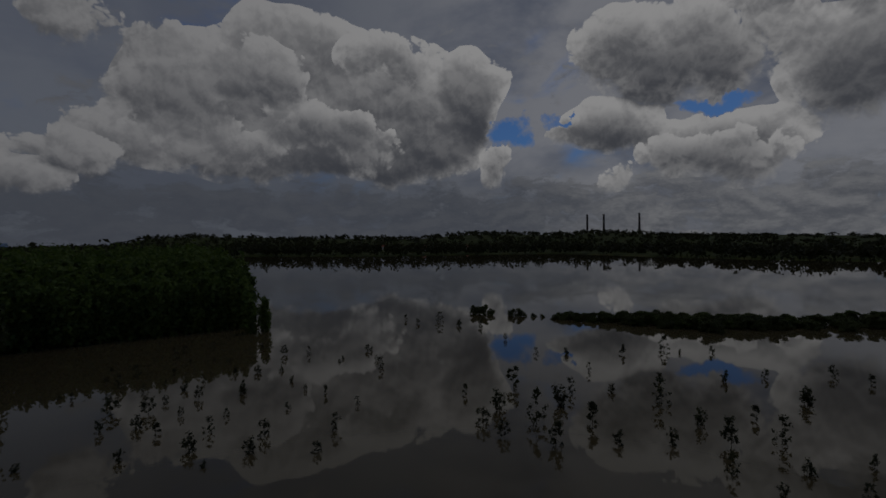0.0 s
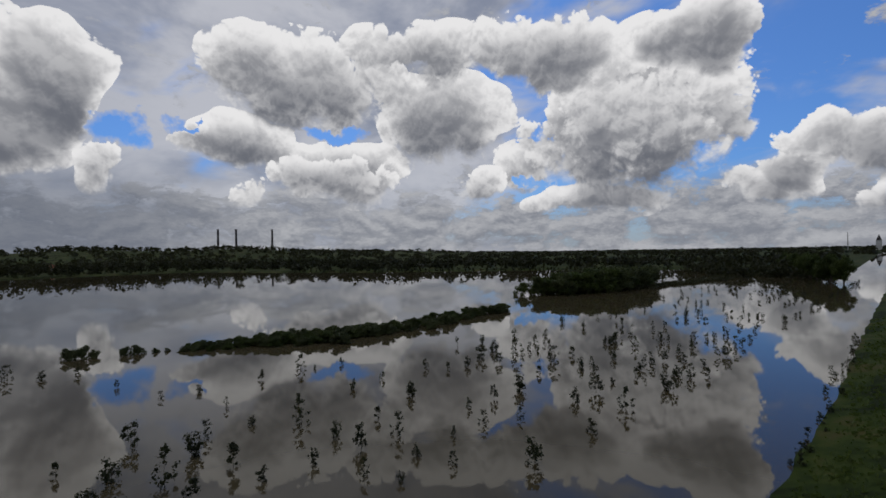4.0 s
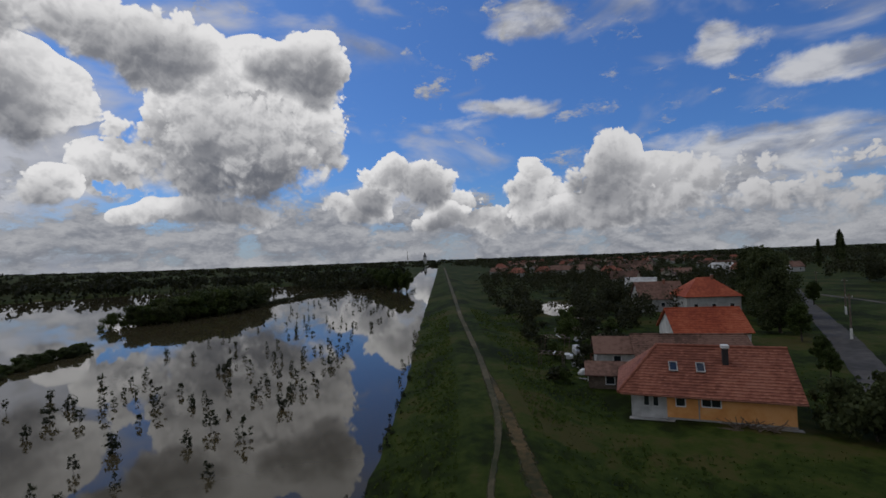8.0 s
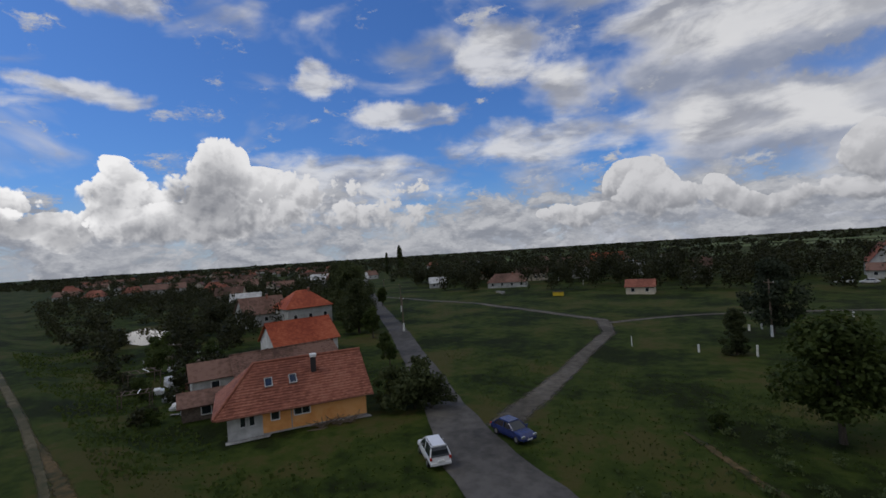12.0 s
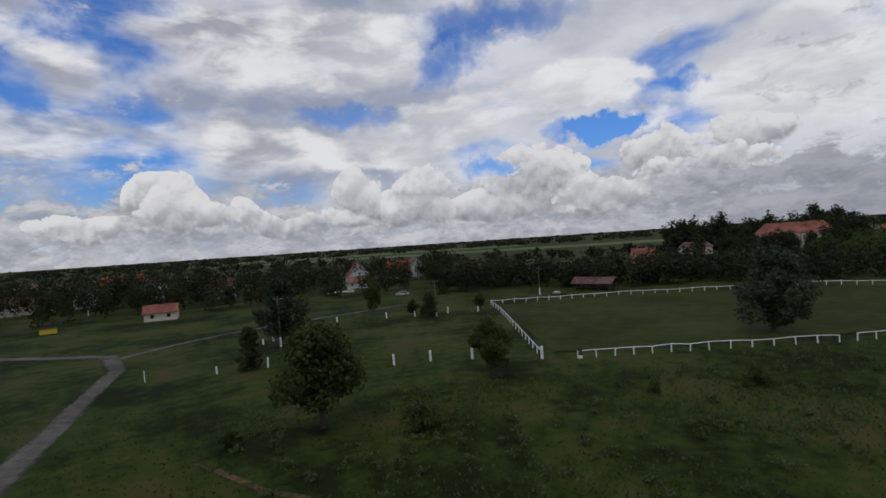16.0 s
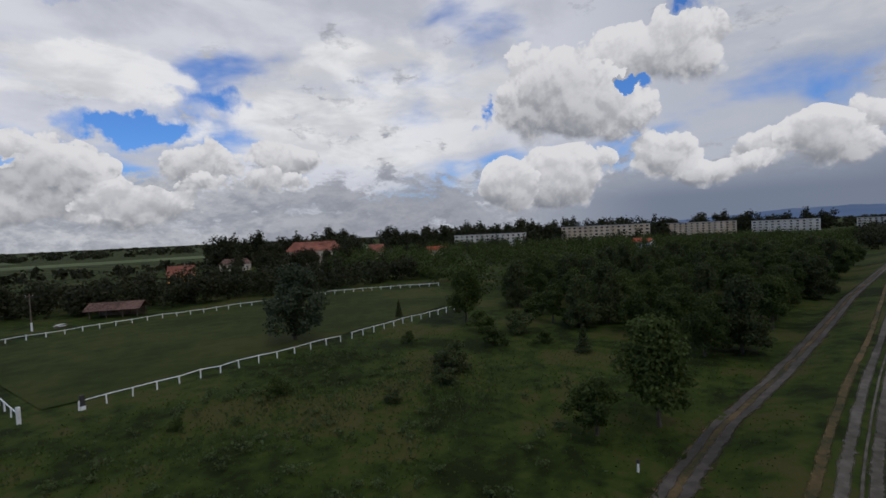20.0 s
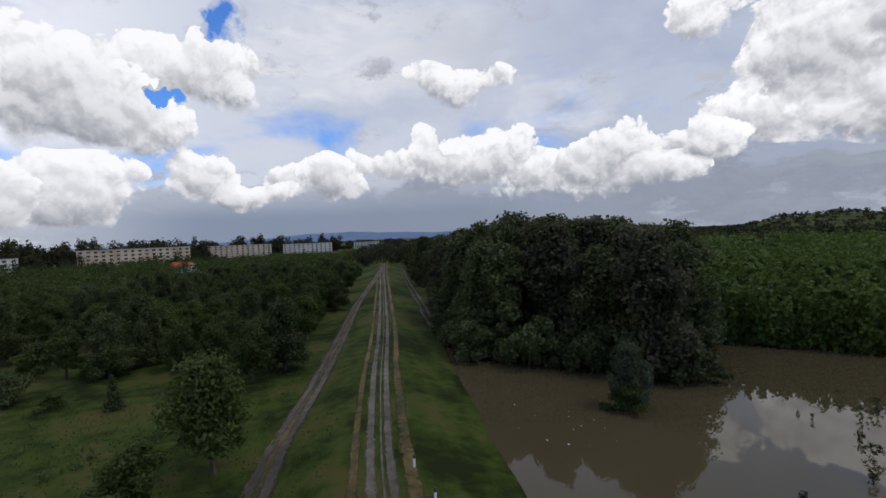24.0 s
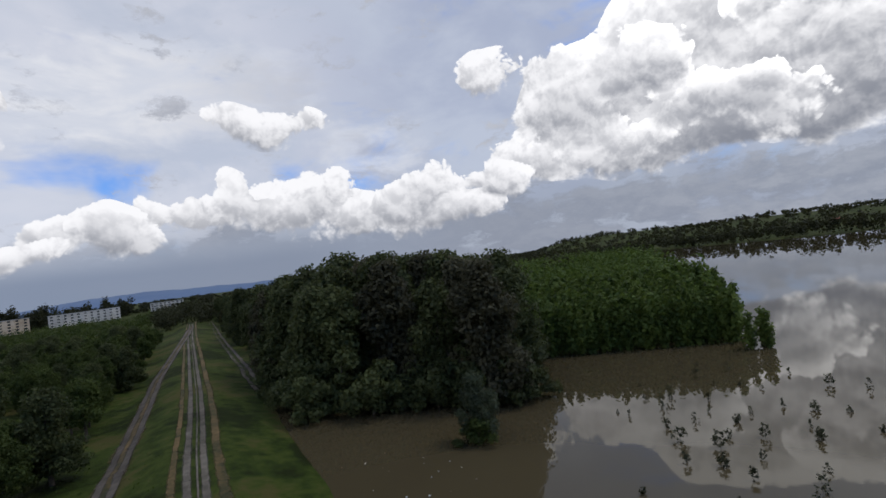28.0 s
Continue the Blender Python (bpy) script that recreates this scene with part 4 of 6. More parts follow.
# poplar plantation in straight rows
made_n = 0
far_young = []
ax, ay = Vector((-0.46, 0.888)), Vector((0.82, 0.57))
for i in range(64):
    for j in range(22 + i // 2):
        p = Vector((-60.5, 59.0)) + ax * (i * 3.3) + ay * ((j - i * 0.55) * 1.75)
        p += Vector((rng.normal() * 0.25, rng.normal() * 0.25))
        if p.y < 56 + max(0, (p.x + 38) * 1.5) or p.x > -30 - (p.y - 75) * 0.50:
            continue
        if i < 9 and made_n < 270:
            plant(young[made_n % 3], p.x, p.y, 1.08 + 0.055 * i + 0.22 * rng.random(), group="young poplars of the plantation", z=-0.3)
            made_n += 1
        else:
            far_young.append((p.x, p.y))
for x, y in ((-29.5, 76.5), (-28.6, 74.6), (-30.4, 73.2)):
    plant(young[0], x, y, 0.8, group="young poplars of the plantation", z=-0.3, wide=1.2)


def stand(name, spots_, h, spread, cards, size, leaf, label, z=None, reach=1.06):
    """Far trees joined into one leafy mass."""
    out = []
    for x, y in spots_:
        hh = h * (0.7 + 0.55 * rng.random())
        zz = float(ground_z(x, y)) if z is None else z
        w = spread * (0.75 + 0.5 * rng.random())
        lobes = [(x + rng.normal() * w * 0.35, y + rng.normal() * w * 0.35, zz + hh * (0.18 + 0.68 * rng.random()), w * 0.62, w * 0.62, hh * 0.26) for _ in range(4)]
        lobes.append((x, y, zz + hh * 0.45, w * 0.7, w * 0.7, hh * 0.45))
        out.append(leaf_cards(lobes, cards, size, hollow=0.35, reach=reach))
    ob = new(name, quads_mesh(name, np.concatenate(out), M[leaf]))
    return tagged(ob, label, "trees", kind="stuff")


stand("far_saplings", far_saplings, 1.7, 0.5, 44, 0.13, "leaf_sapling", "rows of small saplings far out in the flood", z=-0.15)
stand("plantation", far_young, 11.5, 1.5, 60, 0.55, "leaf_fresh", "dense plantation of young poplars in flood water", z=-0.3)


def scatter(poly, n, gap=0.0):
    """Random places inside a polygon."""
    xs, ys = [p[0] for p in poly], [p[1] for p in poly]
    out = []
    tries = 0
    while len(out) < n and tries < n * 60:
        tries += 1
        x, y = min(xs) + (max(xs) - min(xs)) * rng.random(), min(ys) + (max(ys) - min(ys)) * rng.random()
        inside = False
        for (x0, y0), (x1, y1) in zip(poly, poly[1:] + poly[:1]):
            if (y0 > y) != (y1 > y) and x < (x1 - x0) * (y - y0) / (y1 - y0) + x0:
                inside = not inside
        if inside and (not gap or all((x - a) ** 2 + (y - b) ** 2 > gap * gap for a, b in out)):
            out.append((x, y))
    return out


# long low island of bushes, with loose clumps at its end
bank_line = [(20, 84), (29, 79), (38, 75.3), (46, 73.3), (58, 73.6), (75, 75.6), (91, 76.5)]
for i in range(110):
    f = min(0.999, max(0, (i + rng.normal() * 0.8) / 109)) * (len(bank_line) - 1)
    k = min(int(f), len(bank_line) - 2)
    a, b = Vector(bank_line[k]), Vector(bank_line[k + 1])
    p = a.lerp(b, f - k) + Vector((rng.normal() * 0.6, rng.normal() * 1.5))
    plant(bush[i % 2], p.x, p.y, (0.50 + 0.26 * rng.random()) * min(1, 0.55 + i / 60), label="low dark bush on a flooded bank", group="bushes of the low island", z=-0.2, wide=1.45)
for x, y, s in ((6, 89, 0.62), (7.5, 88.6, 0.7), (9, 88, 0.45), (12.6, 86.8, 0.5), (14.2, 86.2, 0.55), (16.5, 85.4, 0.3), (18, 84.8, 0.25)):
    plant(bush[1], x, y, s, label="low dark bush on a flooded bank", group="bushes of the low island", z=-0.2)
# wooded bank further out
willow_line = [(128, 92), (144, 85), (160, 82), (176, 82), (192, 84)]
for i in range(40):
    f = i / 39.01 * (len(willow_line) - 1)
    k = int(f)
    p = Vector(willow_line[k]).lerp(Vector(willow_line[k + 1]), f - k)
    plant(bush[i % 2], p.x + rng.normal() * 1.5, p.y + 2 + rng.normal() * 2, 1.5 + 0.9 * min(1, i / 9) + rng.random() * 0.6, label="dense willow bush on a flooded bank", group="willows of the wooded bank", z=-0.4, wide=1.15)
stand("willow_thicket", scatter([(138, 92), (172, 86), (205, 86), (215, 98), (165, 106)], 55), 8.0, 4.5, 110, 0.5, "leaf_far", "dark willow thicket on a flooded bank", z=-0.3)
stand("bank_reeds", [(168 + 130 * f + rng.normal() * 2, 80 - 12 * f + rng.normal() * 2.5) for f in np.linspace(0, 1, 150)], 1.3, 2.2, 60, 0.3, "leaf_far", "low reeds along a drowned bank", z=-0.1)
for i in range(24):
    f = i / 23
    plant(oak[i % 3], 231 + 100 * f + rng.normal() * 2, 28 + 34 * f + rng.normal() * 3, 0.95 + 0.25 * rng.random(), label="dark tree on a flooded bank", group="trees of the far bank", z=-0.4)
stand("far_bank_trees", scatter([(235, 34), (345, 62), (360, 120), (300, 110), (262, 84)], 60), 9, 4.5, 60, 0.8, "leaf_far", "dark trees on a flooded bank")

# dark tall wood beside the levee
wood = scatter([(-86, 29), (-69, 27), (-57, 38), (-47, 42), (-52, 50), (-70, 64), (-100, 70), (-118, 50), (-108, 36)], 64, 3.5)
for i, (x, y) in enumerate(wood):
    near = max(0, 1 - math.hypot(x + 76, y - 42) / 46)
    plant((dark + wood_trees)[i % 3], x, y, 0.78 + 0.42 * near + 0.26 * rng.random(), group="trees of the dark wood", wide=1.02, z=-0.3 if y - levee_y(x) > 10 else None)
for x, y, s in ((-67, 25.5, 2.0), (-61, 30, 2.2), (-55, 35.5, 2.0), (-50, 38.5, 1.9), (-46.5, 42, 2.0), (-75, 25.5, 1.8), (-83, 27, 1.8), (-58.5, 33, 1.7)):
    plant(bush[1], x, y, s, label="dark shrub at the wood's flooded edge", group="shrubs of the dark wood", z=-0.3)
for i in range(34):
    x = -92 - 6.2 * i + rng.normal() * 1.5
    plant(dark[i % 2], x, float(levee_y(x)) + 14 + 10 * rng.random(), (0.85 if i < 14 else 0.62) + 0.35 * rng.random(), group="trees of the dark wood", label="dark tree beside the levee road")
plant(grey[0], -43.4, 30.5, 0.76, label="grey-green willow standing in flood water", z=-0.3, wide=0.8)
plant(bush[0], -43, 29.6, 0.95, label="round bush standing in flood water", z=-0.3, wide=1.3)
stand("wood_behind", scatter([(-110, 40), (-60, 66), (-95, 130), (-190, 330), (-420, 420), (-420, 120), (-210, 62)], 330), 13, 5, 70, 0.95, "leaf_far", "dense dark wood beyond the levee", z=-0.3)

stand("levee_end_trees", scatter([(-286, 56), (-292, 92), (-460, 140), (-470, 105), (-400, 70)], 150), 10.5, 4.2, 160, 0.5, "leaf_far", "trees closing the view along the levee road")

# far shore, hill and flat woods
shore_line = [(x, float(np.interp(x, _sx, _sy)) + 6 + 60 * rng.random() ** 1.6) for x in np.linspace(-640, 150, 360)]
stand("shore_trees", shore_line, 13, 5.5, 60, 1.15, "leaf_far", "belt of trees on the far shore")
stand("hill_trees", [(x, y) for x, y in scatter([(-1000, 1050), (-600, 560), (160, 560), (700, 900), (900, 1500), (-900, 1500)], 900)], 11, 8, 26, 2.3, "leaf_far", "wooded hillside beyond the lake")
flat_wood = [(float(x), float(np.interp(x, _sx, _sy)) + 14 + 380 * rng.random() ** 1.5) for x in 150 + 300 * rng.random(520)]
stand("flat_woods", flat_wood, 8.5, 6, 40, 1.3, "leaf_far", "dark flat woods beyond the flood")
stand("shore_row", [(x, float(np.interp(x, _sx, _sy)) - 4 + rng.normal() * 1.5) for x in np.linspace(172, 330, 90)], 3.0, 1.0, 26, 0.5, "leaf_far", "row of small trees at the water's edge", z=-0.1)
horizon_ring = []
for _ in range(1500):
    a, r = radians(25 + 225 * rng.random()), 900 + 2600 * rng.random() ** 1.4
    horizon_ring.append((math.sin(a) * r, math.cos(a) * r))
stand("horizon_trees", horizon_ring, 9, 16, 44, 2.6, "leaf_far", "distant hedgerows and woods on the plain")
horizon_ring = []
for _ in range(500):
    a, r = radians(250 + 75 * rng.random()), 800 + 1800 * rng.random() ** 1.3
    horizon_ring.append((math.sin(a) * r, math.cos(a) * r))
stand("horizon_woods", horizon_ring, 11, 13, 40, 2.8, "leaf_far", "distant woods behind the town")

# ---- land side: single trees and bushes ----
plant(oak[2], 4.2, -46.4, 1.02, label="bushy green tree in the rough meadow", wide=1.15)
plant(oak[0], -14.6, -56, 0.74, label="light green young tree beside white posts", wide=1.0)
plant(dark[1], 17.8, -72.5, 0.42, label="round dark green tree by a white post", wide=1.05)
plant(grey[0], 17, -90, 1.32, label="large grey-green tree behind a utility pole")
plant(grey[0], -60, -64.5, 1.42, label="large grey-green tree in front of the paddock", wide=1.12)
plant(oak[2], -82.5, -43.5, 1.05, label="spreading tree at the paddock fence", wide=0.9)
plant(conifer, -83, -59.4, 0.42, label="small slim young tree inside the paddock")
plant(oak[1], -24.5, -109.5, 0.42, label="small round tree on the green", wide=1.1)
plant(oak[0], -8.5, -109.5, 0.40, label="small round tree on the green")
plant(dark[0], -12.0, -107.6, 0.36, label="small dark tree on the green", wide=1.2)
plant(oak[0], 1.0, -116, 0.95, label="thin pale tree on the green", wide=0.6)
plant(conifer, -69, -18.4, 0.42, label="dark slim shrub in the meadow", wide=1.4)
plant(oak[2], -47.8, -6.9, 0.95, label="large light green tree beside the muddy track", wide=0.95)
plant(oak[0], -44.0, -11.2, 0.5, label="low green tree beside the muddy track", wide=1.2)
for x, y, s, k in ((-53.4, -30.3, 0.95, 1), (-57, -32.5, 0.8, 0), (-50, -29, 0.6, 1), (-68, -31.4, 1.0, 0), (-75.8, -36.9, 1.2, 0), (-77.6, -31, 1.2, 1), (-65.2, -44.5, 0.6, 0), (-43.1, -31.3, 0.45, 1), (-39.4, -44.1, 0.7, 0), (-5, -43.9, 0.8, 1), (-5.8, -42.6, 0.7, 0), (-29.2, -45.7, 0.4, 0), (-56.7, -32.3, 1.0, 1), (-72, -25, 0.7, 0), (12, -44, 0.5, 0), (-82, -11, 1.4, 0), (-88, -24, 1.3, 0), (-92, -33, 1.5, 0)):
    plant(bush[k], x, y, s, label="green bush in the rough meadow", group="bushes of the meadow", wide=1.2)
# small wood south of the levee road
grove = scatter([(-92, -36), (-66, -8), (-70, -1.5), (-96, 7.5), (-150, 22), (-225, 41), (-240, -20), (-150, -60), (-112, -48)], 220, 3.5)
for i, (x, y) in enumerate(grove):
    plant(oak[i % 3] if i % 4 else dark[i % 2], x, y, (0.62 if i % 4 else 0.48) + 0.22 * rng.random(), label="leafy tree of the small wood by the levee road", group="trees of the small wood")
stand("town_woods", scatter([(-110, -50), (-150, -62), (-245, -25), (-240, 36), (-440, 84), (-470, -40), (-440, -150), (-400, -240), (-260, -230), (-160, -160), (-145, -100)], 640), 8.5, 4.6, 170, 0.45, "leaf", "dense green trees between meadow and town")
stand("tall_town_trees", scatter([(-270, -240), (-300, -130), (-520, -30), (-620, -200), (-420, -340)], 90), 12, 5.5, 320, 0.5, "leaf_far", "tall dark trees among the town's houses")
stand("skyline_trees", scatter([(-330, -330), (-470, -250), (-560, -120), (-640, -140), (-640, -330), (-450, -430)], 80), 23, 8, 500, 1.1, "leaf_far", "tall trees rising behind the blocks of flats")
for (x0, y0), (x1, y1), n_ in (((-455, -170), (-424, -236), 26), ((-502, -60), (-485, -142), 30), ((-655, 16), (-652, -65), 26), ((-698, 100), (-704, 33), 18)):
    rear_ = []
    for _ in range(n_):
        f, k = -0.15 + 1.3 * rng.random(), 1.08 + 0.14 * rng.random()
        rear_.append(((x0 + (x1 - x0) * f) * k, (y0 + (y1 - y0) * f) * k))
    stand("trees_behind_flats", rear_ + [(x * 1.05, y * 1.05) for x, y in rear_[::2]], 23, 8.0, 330, 1.25, "leaf_far", "tall dark trees rising behind a block of flats")
stand("institute_trees", scatter([(-180, -262), (-222, -262), (-262, -232), (-290, -240), (-250, -300), (-190, -300)], 46), 19, 6.0, 800, 0.75, "leaf_far", "tall dark trees round a red-roofed building")
stand("institute_garden", scatter([(-160, -225), (-190, -205), (-240, -200), (-226, -222), (-180, -240)], 34), 10.5, 4, 520, 0.5, "leaf_far", "leafy trees before a red-roofed building")
stand("paddock_hedge", scatter([(-20, -150), (-60, -138), (-105, -118), (-145, -98), (-170, -110), (-120, -150), (-60, -178), (-18, -176)], 150, 3.0), 8.8, 3.6, 220, 0.46, "leaf_far", "thick green hedge of trees behind the paddock")
stand("plain_hedges", [(x + rng.normal() * 6, -430 - 130 * math.sin(x * 0.008) + rng.normal() * 6) for x in np.linspace(-420, 380, 120)], 7, 6, 50, 1.3, "leaf_far", "hedgerows on the far fields")

# ---- village trees ----
def pond_side(spots_):
    """Leaves the view over the pond open."""
    return [(x, y) for x, y in spots_ if not (abs(math.degrees(math.atan2(y + 1, x)) + 10.8) < 2.0 and 70 < x < 158)]



village = scatter([(60, -145), (155, -135), (200, -160), (200, -235), (100, -235), (-60, -225), (-50, -168), (20, -158)], 150, 4.0)
village = [(x, y) for x, y in village if min(math.hypot(x - a, y - b) for a, b in ((155, -149), (132, -190), (119, -153), (115, -203), (60, -142), (95, -222), (59, -193), (83, -131), (6, -201), (26, -187))) > 11]
stand("village_garden_trees", village, 11, 3.8, 380, 0.40, "leaf_far", "dark leafy garden trees round the green")
stand("village_trees", scatter([(150, -70), (400, -60), (900, 0), (1300, -200), (900, -800), (300, -420), (160, -260), (240, -160)], 1100), 8.0, 5, 90, 0.7, "leaf_far", "garden trees between the village roofs")
stand("garden_trees", pond_side(scatter([(84, -16), (140, -10), (330, -14), (420, -40), (340, -150), (230, -140), (150, -110), (150, -60), (120, -34)], 480)), 5.6, 3.0, 110, 0.38, "leaf_far", "garden trees and shrubs behind the levee")
stand("yard_shrubs", pond_side(scatter([(54, -10), (84, -11), (150, -12), (150, -52), (112, -42), (92, -34), (80, -28), (60, -17)], 170)), 1.9, 1.5, 110, 0.24, "leaf_far", "tangle of shrubs in the back yards")
stand("garden_hedges", scatter([(60, -178), (140, -160), (200, -175), (210, -260), (60, -250), (-60, -232)], 130), 12, 4.4, 220, 0.5, "leaf_far", "dense dark trees behind the village houses")
for x, y, s, k in ((37.6, -31.8, 1.75, 1), (39.6, -31.4, 1.5, 1), (36.4, -33.2, 1.3, 1)):
    plant(bush[k], x, y, s, label="big dark clipped shrub beside the orange house", group="shrubs by the orange house", wide=0.95)
for x, y, s in ((86, -57, 0.9), (96, -62, 1.1), (106, -70, 1.1), (78, -55, 0.7), (118, -74, 1.2), (132, -80, 1.2), (125, -92, 0.7), (150, -92, 1.1), (62, -46, 0.45), (56, -42.5, 0.4)):
    plant(dark[0] if s > 0.8 else oak[1], x, y, s * (0.86 if s > 0.8 else 0.9), label="dark street tree beside the houses", group="trees along the street")
for x, y, s in ((70, -13, 1.0), (84, -18, 1.3), (95, -21, 1.3), (104, -22, 1.2), (112, -26, 1.1), (66, -28, 0.8), (90, -28, 1.0), (57, -11.5, 0.6), (73, -19, 0.8)):
    plant(bush[0], x, y, s, label="untidy green garden bush", group="bushes of the back gardens")
plant(poplar, 328, -261, 1.30, group="tall poplars")
plant(poplar, 335, -252, 1.0, group="tall poplars")
plant(poplar, 322, -258, 1.15, group="tall poplars")


# ---- grass and weeds ----
def tufts(name, spots_, height, width, leaf, label):
    p = np.array(spots_)
    n = len(p)
    z = ground_z(p[:, 0], p[:, 1])
    c = np.stack([p[:, 0], p[:, 1], z - 0.03], -1)
    a = rng.random(n) * math.tau
    side = np.stack([np.cos(a), np.sin(a), 0 * a], -1) * (width * (0.5 + rng.random(n)))[:, None]
    top = np.stack([rng.normal(size=n) * 0.35 * height, rng.normal(size=n) * 0.35 * height, height * (0.5 + rng.random(n))], -1)
    quad = np.stack([c - side * 0.6, c + side * 0.6, c + side * 0.9 + top, c - side * 0.9 + top * 0.8], 1)
    ob = new(name, quads_mesh(name, quad, M[leaf]))
    tagged(ob, label, "grass", kind="stuff")


def off_road(x, y):
    d = abs(across(x, y))
    if d < 3.2 and (x < -6 or x > 10):
        return False
    for line, w in (([(2, -19), (24, -27), (34, -33), (52, -45), (120, -87)], 4.2), ([(27, -33), (31, -49), (40, -80), (48, -93)], 2.6), ([(-14, -9.5), (-38, -4.8), (-49, -2.4), (-65, 3), (-124, 19.5)], 1.7)):
        for (x0, y0), (x1, y1) in zip(line, line[1:]):
            f = max(0, min(1, ((x - x0) * (x1 - x0) + (y - y0) * (y1 - y0)) / ((x1 - x0) ** 2 + (y1 - y0) ** 2)))
            if math.hypot(x - x0 - f * (x1 - x0), y - y0 - f * (y1 - y0)) < w:
                return False
    return not (36 < x < 56 and -34 < y < -14)


def meadow(n, x0, x1, y0, y1, clump, cut):
    """Places where grass stands in drifts."""
    out = []
    while len(out) < n:
        x, y = x0 + (x1 - x0) * rng.random(), y0 + (y1 - y0) * rng.random()
        if min(x - x0, x1 - x, y - y0, y1 - y) < 9 * rng.random():
            continue
        if float(across(x, y)) < 9.0 and noise.noise(Vector((x * clump, y * clump, 3.1))) + 0.5 * rng.random() > cut and off_road(x, y):
            out.append((x, y))
    return out


herbs = [(x, y) for x, y in meadow(300, -60, 18, -58, -10, 0.07, 0.22)]
stand("herb_clumps", herbs, 0.75, 0.7, 60, 0.11, "weed", "clumps of tall pale herbs in the meadow")
tufts("grass_blades", meadow(20000, -80, 62, -62, 9, 0.12, -0.1), 0.12, 0.08, "blade", "ragged green meadow grass")
tufts("tall_weeds", meadow(9000, -62, 16, -58, -8, 0.09, 0.28), 0.24, 0.10, "weed", "tall grey-green weeds in the rough meadow")
tufts("levee_weeds", meadow(6000, 8, 130, -20, 14, 0.15, 0.1), 0.24, 0.16, "blade", "coarse grass and weeds on the levee slope")

# ---- houses ----
def window(parent, x, y, z, w, h, turn=0.0, frame_mat="white_paint", depth=0.06):
    """A window on a wall that faces -y of its own; x, y, z is the middle of the sill line."""
    m = pose(x, y, z, 0, 0, turn)
    bm = bmesh.new()
    t = 0.09
    box(bm, -w / 2 - t, -depth, -t, w / 2 + t, 0.04, 0)
    box(bm, -w / 2 - t, -depth, h, w / 2 + t, 0.04, h + t)
    box(bm, -w / 2 - t, -depth, 0, -w / 2, 0.04, h)
    box(bm, w / 2, -depth, 0, w / 2 + t, 0.04, h)
    if w > 0.9:
        box(bm, -0.03, -depth * 0.8, 0, 0.03, 0.04, h)
    fr = part("window", bm, M[frame_mat], parent)
    fr.matrix_basis = m
    part("pane", boxed(-w / 2, -0.012, 0, w / 2, 0.02, h), M["glass"], fr)
    return fr


def roof_slope(bm, a, b, c, d, thick=0.14):
    """A slab between eave a-b and ridge d-c."""
    a, b, c, d = (Vector(p) for p in (a, b, c, d))
    n = (b - a).cross(d - a).normalized() * thick
    vs = [bm.verts.new(p) for p in (a, b, c, d, a + n, b + n, c + n, d + n)]
    for f in ((3, 2, 1, 0), (4, 5, 6, 7), (0, 1, 5, 4), (1, 2, 6, 5), (2, 3, 7, 6), (3, 0, 4, 7)):
        if len({tuple(vs[i].co) for i in f}) == 4:
            bm.faces.new([vs[i] for i in f])


def tiles(bm, a, b, c, d, course=0.36, width=0.30, thick=0.035, lift=0.0):
    """Overlapping tiles laid course by course over a slope with eave a-b and ridge d-c."""
    a, b, c, d = (Vector(p) for p in (a, b, c, d))
    n = (b - a).cross(d - a).normalized()
    rows_ = max(1, int(((a + b) / 2 - (c + d) / 2).length / course))
    for i in range(rows_):
        f0, f1 = i / rows_, (i + 1.12) / rows_
        l0, r0, l1, r1 = a.lerp(d, f0), b.lerp(c, f0), a.lerp(d, min(f1, 1)), b.lerp(c, min(f1, 1))
        cols = max(1, int((r0 - l0).length / width))
        for j in range(cols):
            g0, g1 = (j + 0.03) / cols, (j + 0.97) / cols
            jit = n * (lift + 0.008 * random.random())
            p = [l0.lerp(r0, g0) + n * thick + jit, l0.lerp(r0, g1) + n * thick + jit, l1.lerp(r1, g1) + jit * 0.5, l1.lerp(r1, g0) + jit * 0.5]
            q = [p[0] - n * (thick + 0.01), p[1] - n * (thick + 0.01)]
            vs = [bm.verts.new(v) for v in p + q]
            bm.faces.new(vs[:4])
            bm.faces.new((vs[4], vs[5], vs[1], vs[0]))


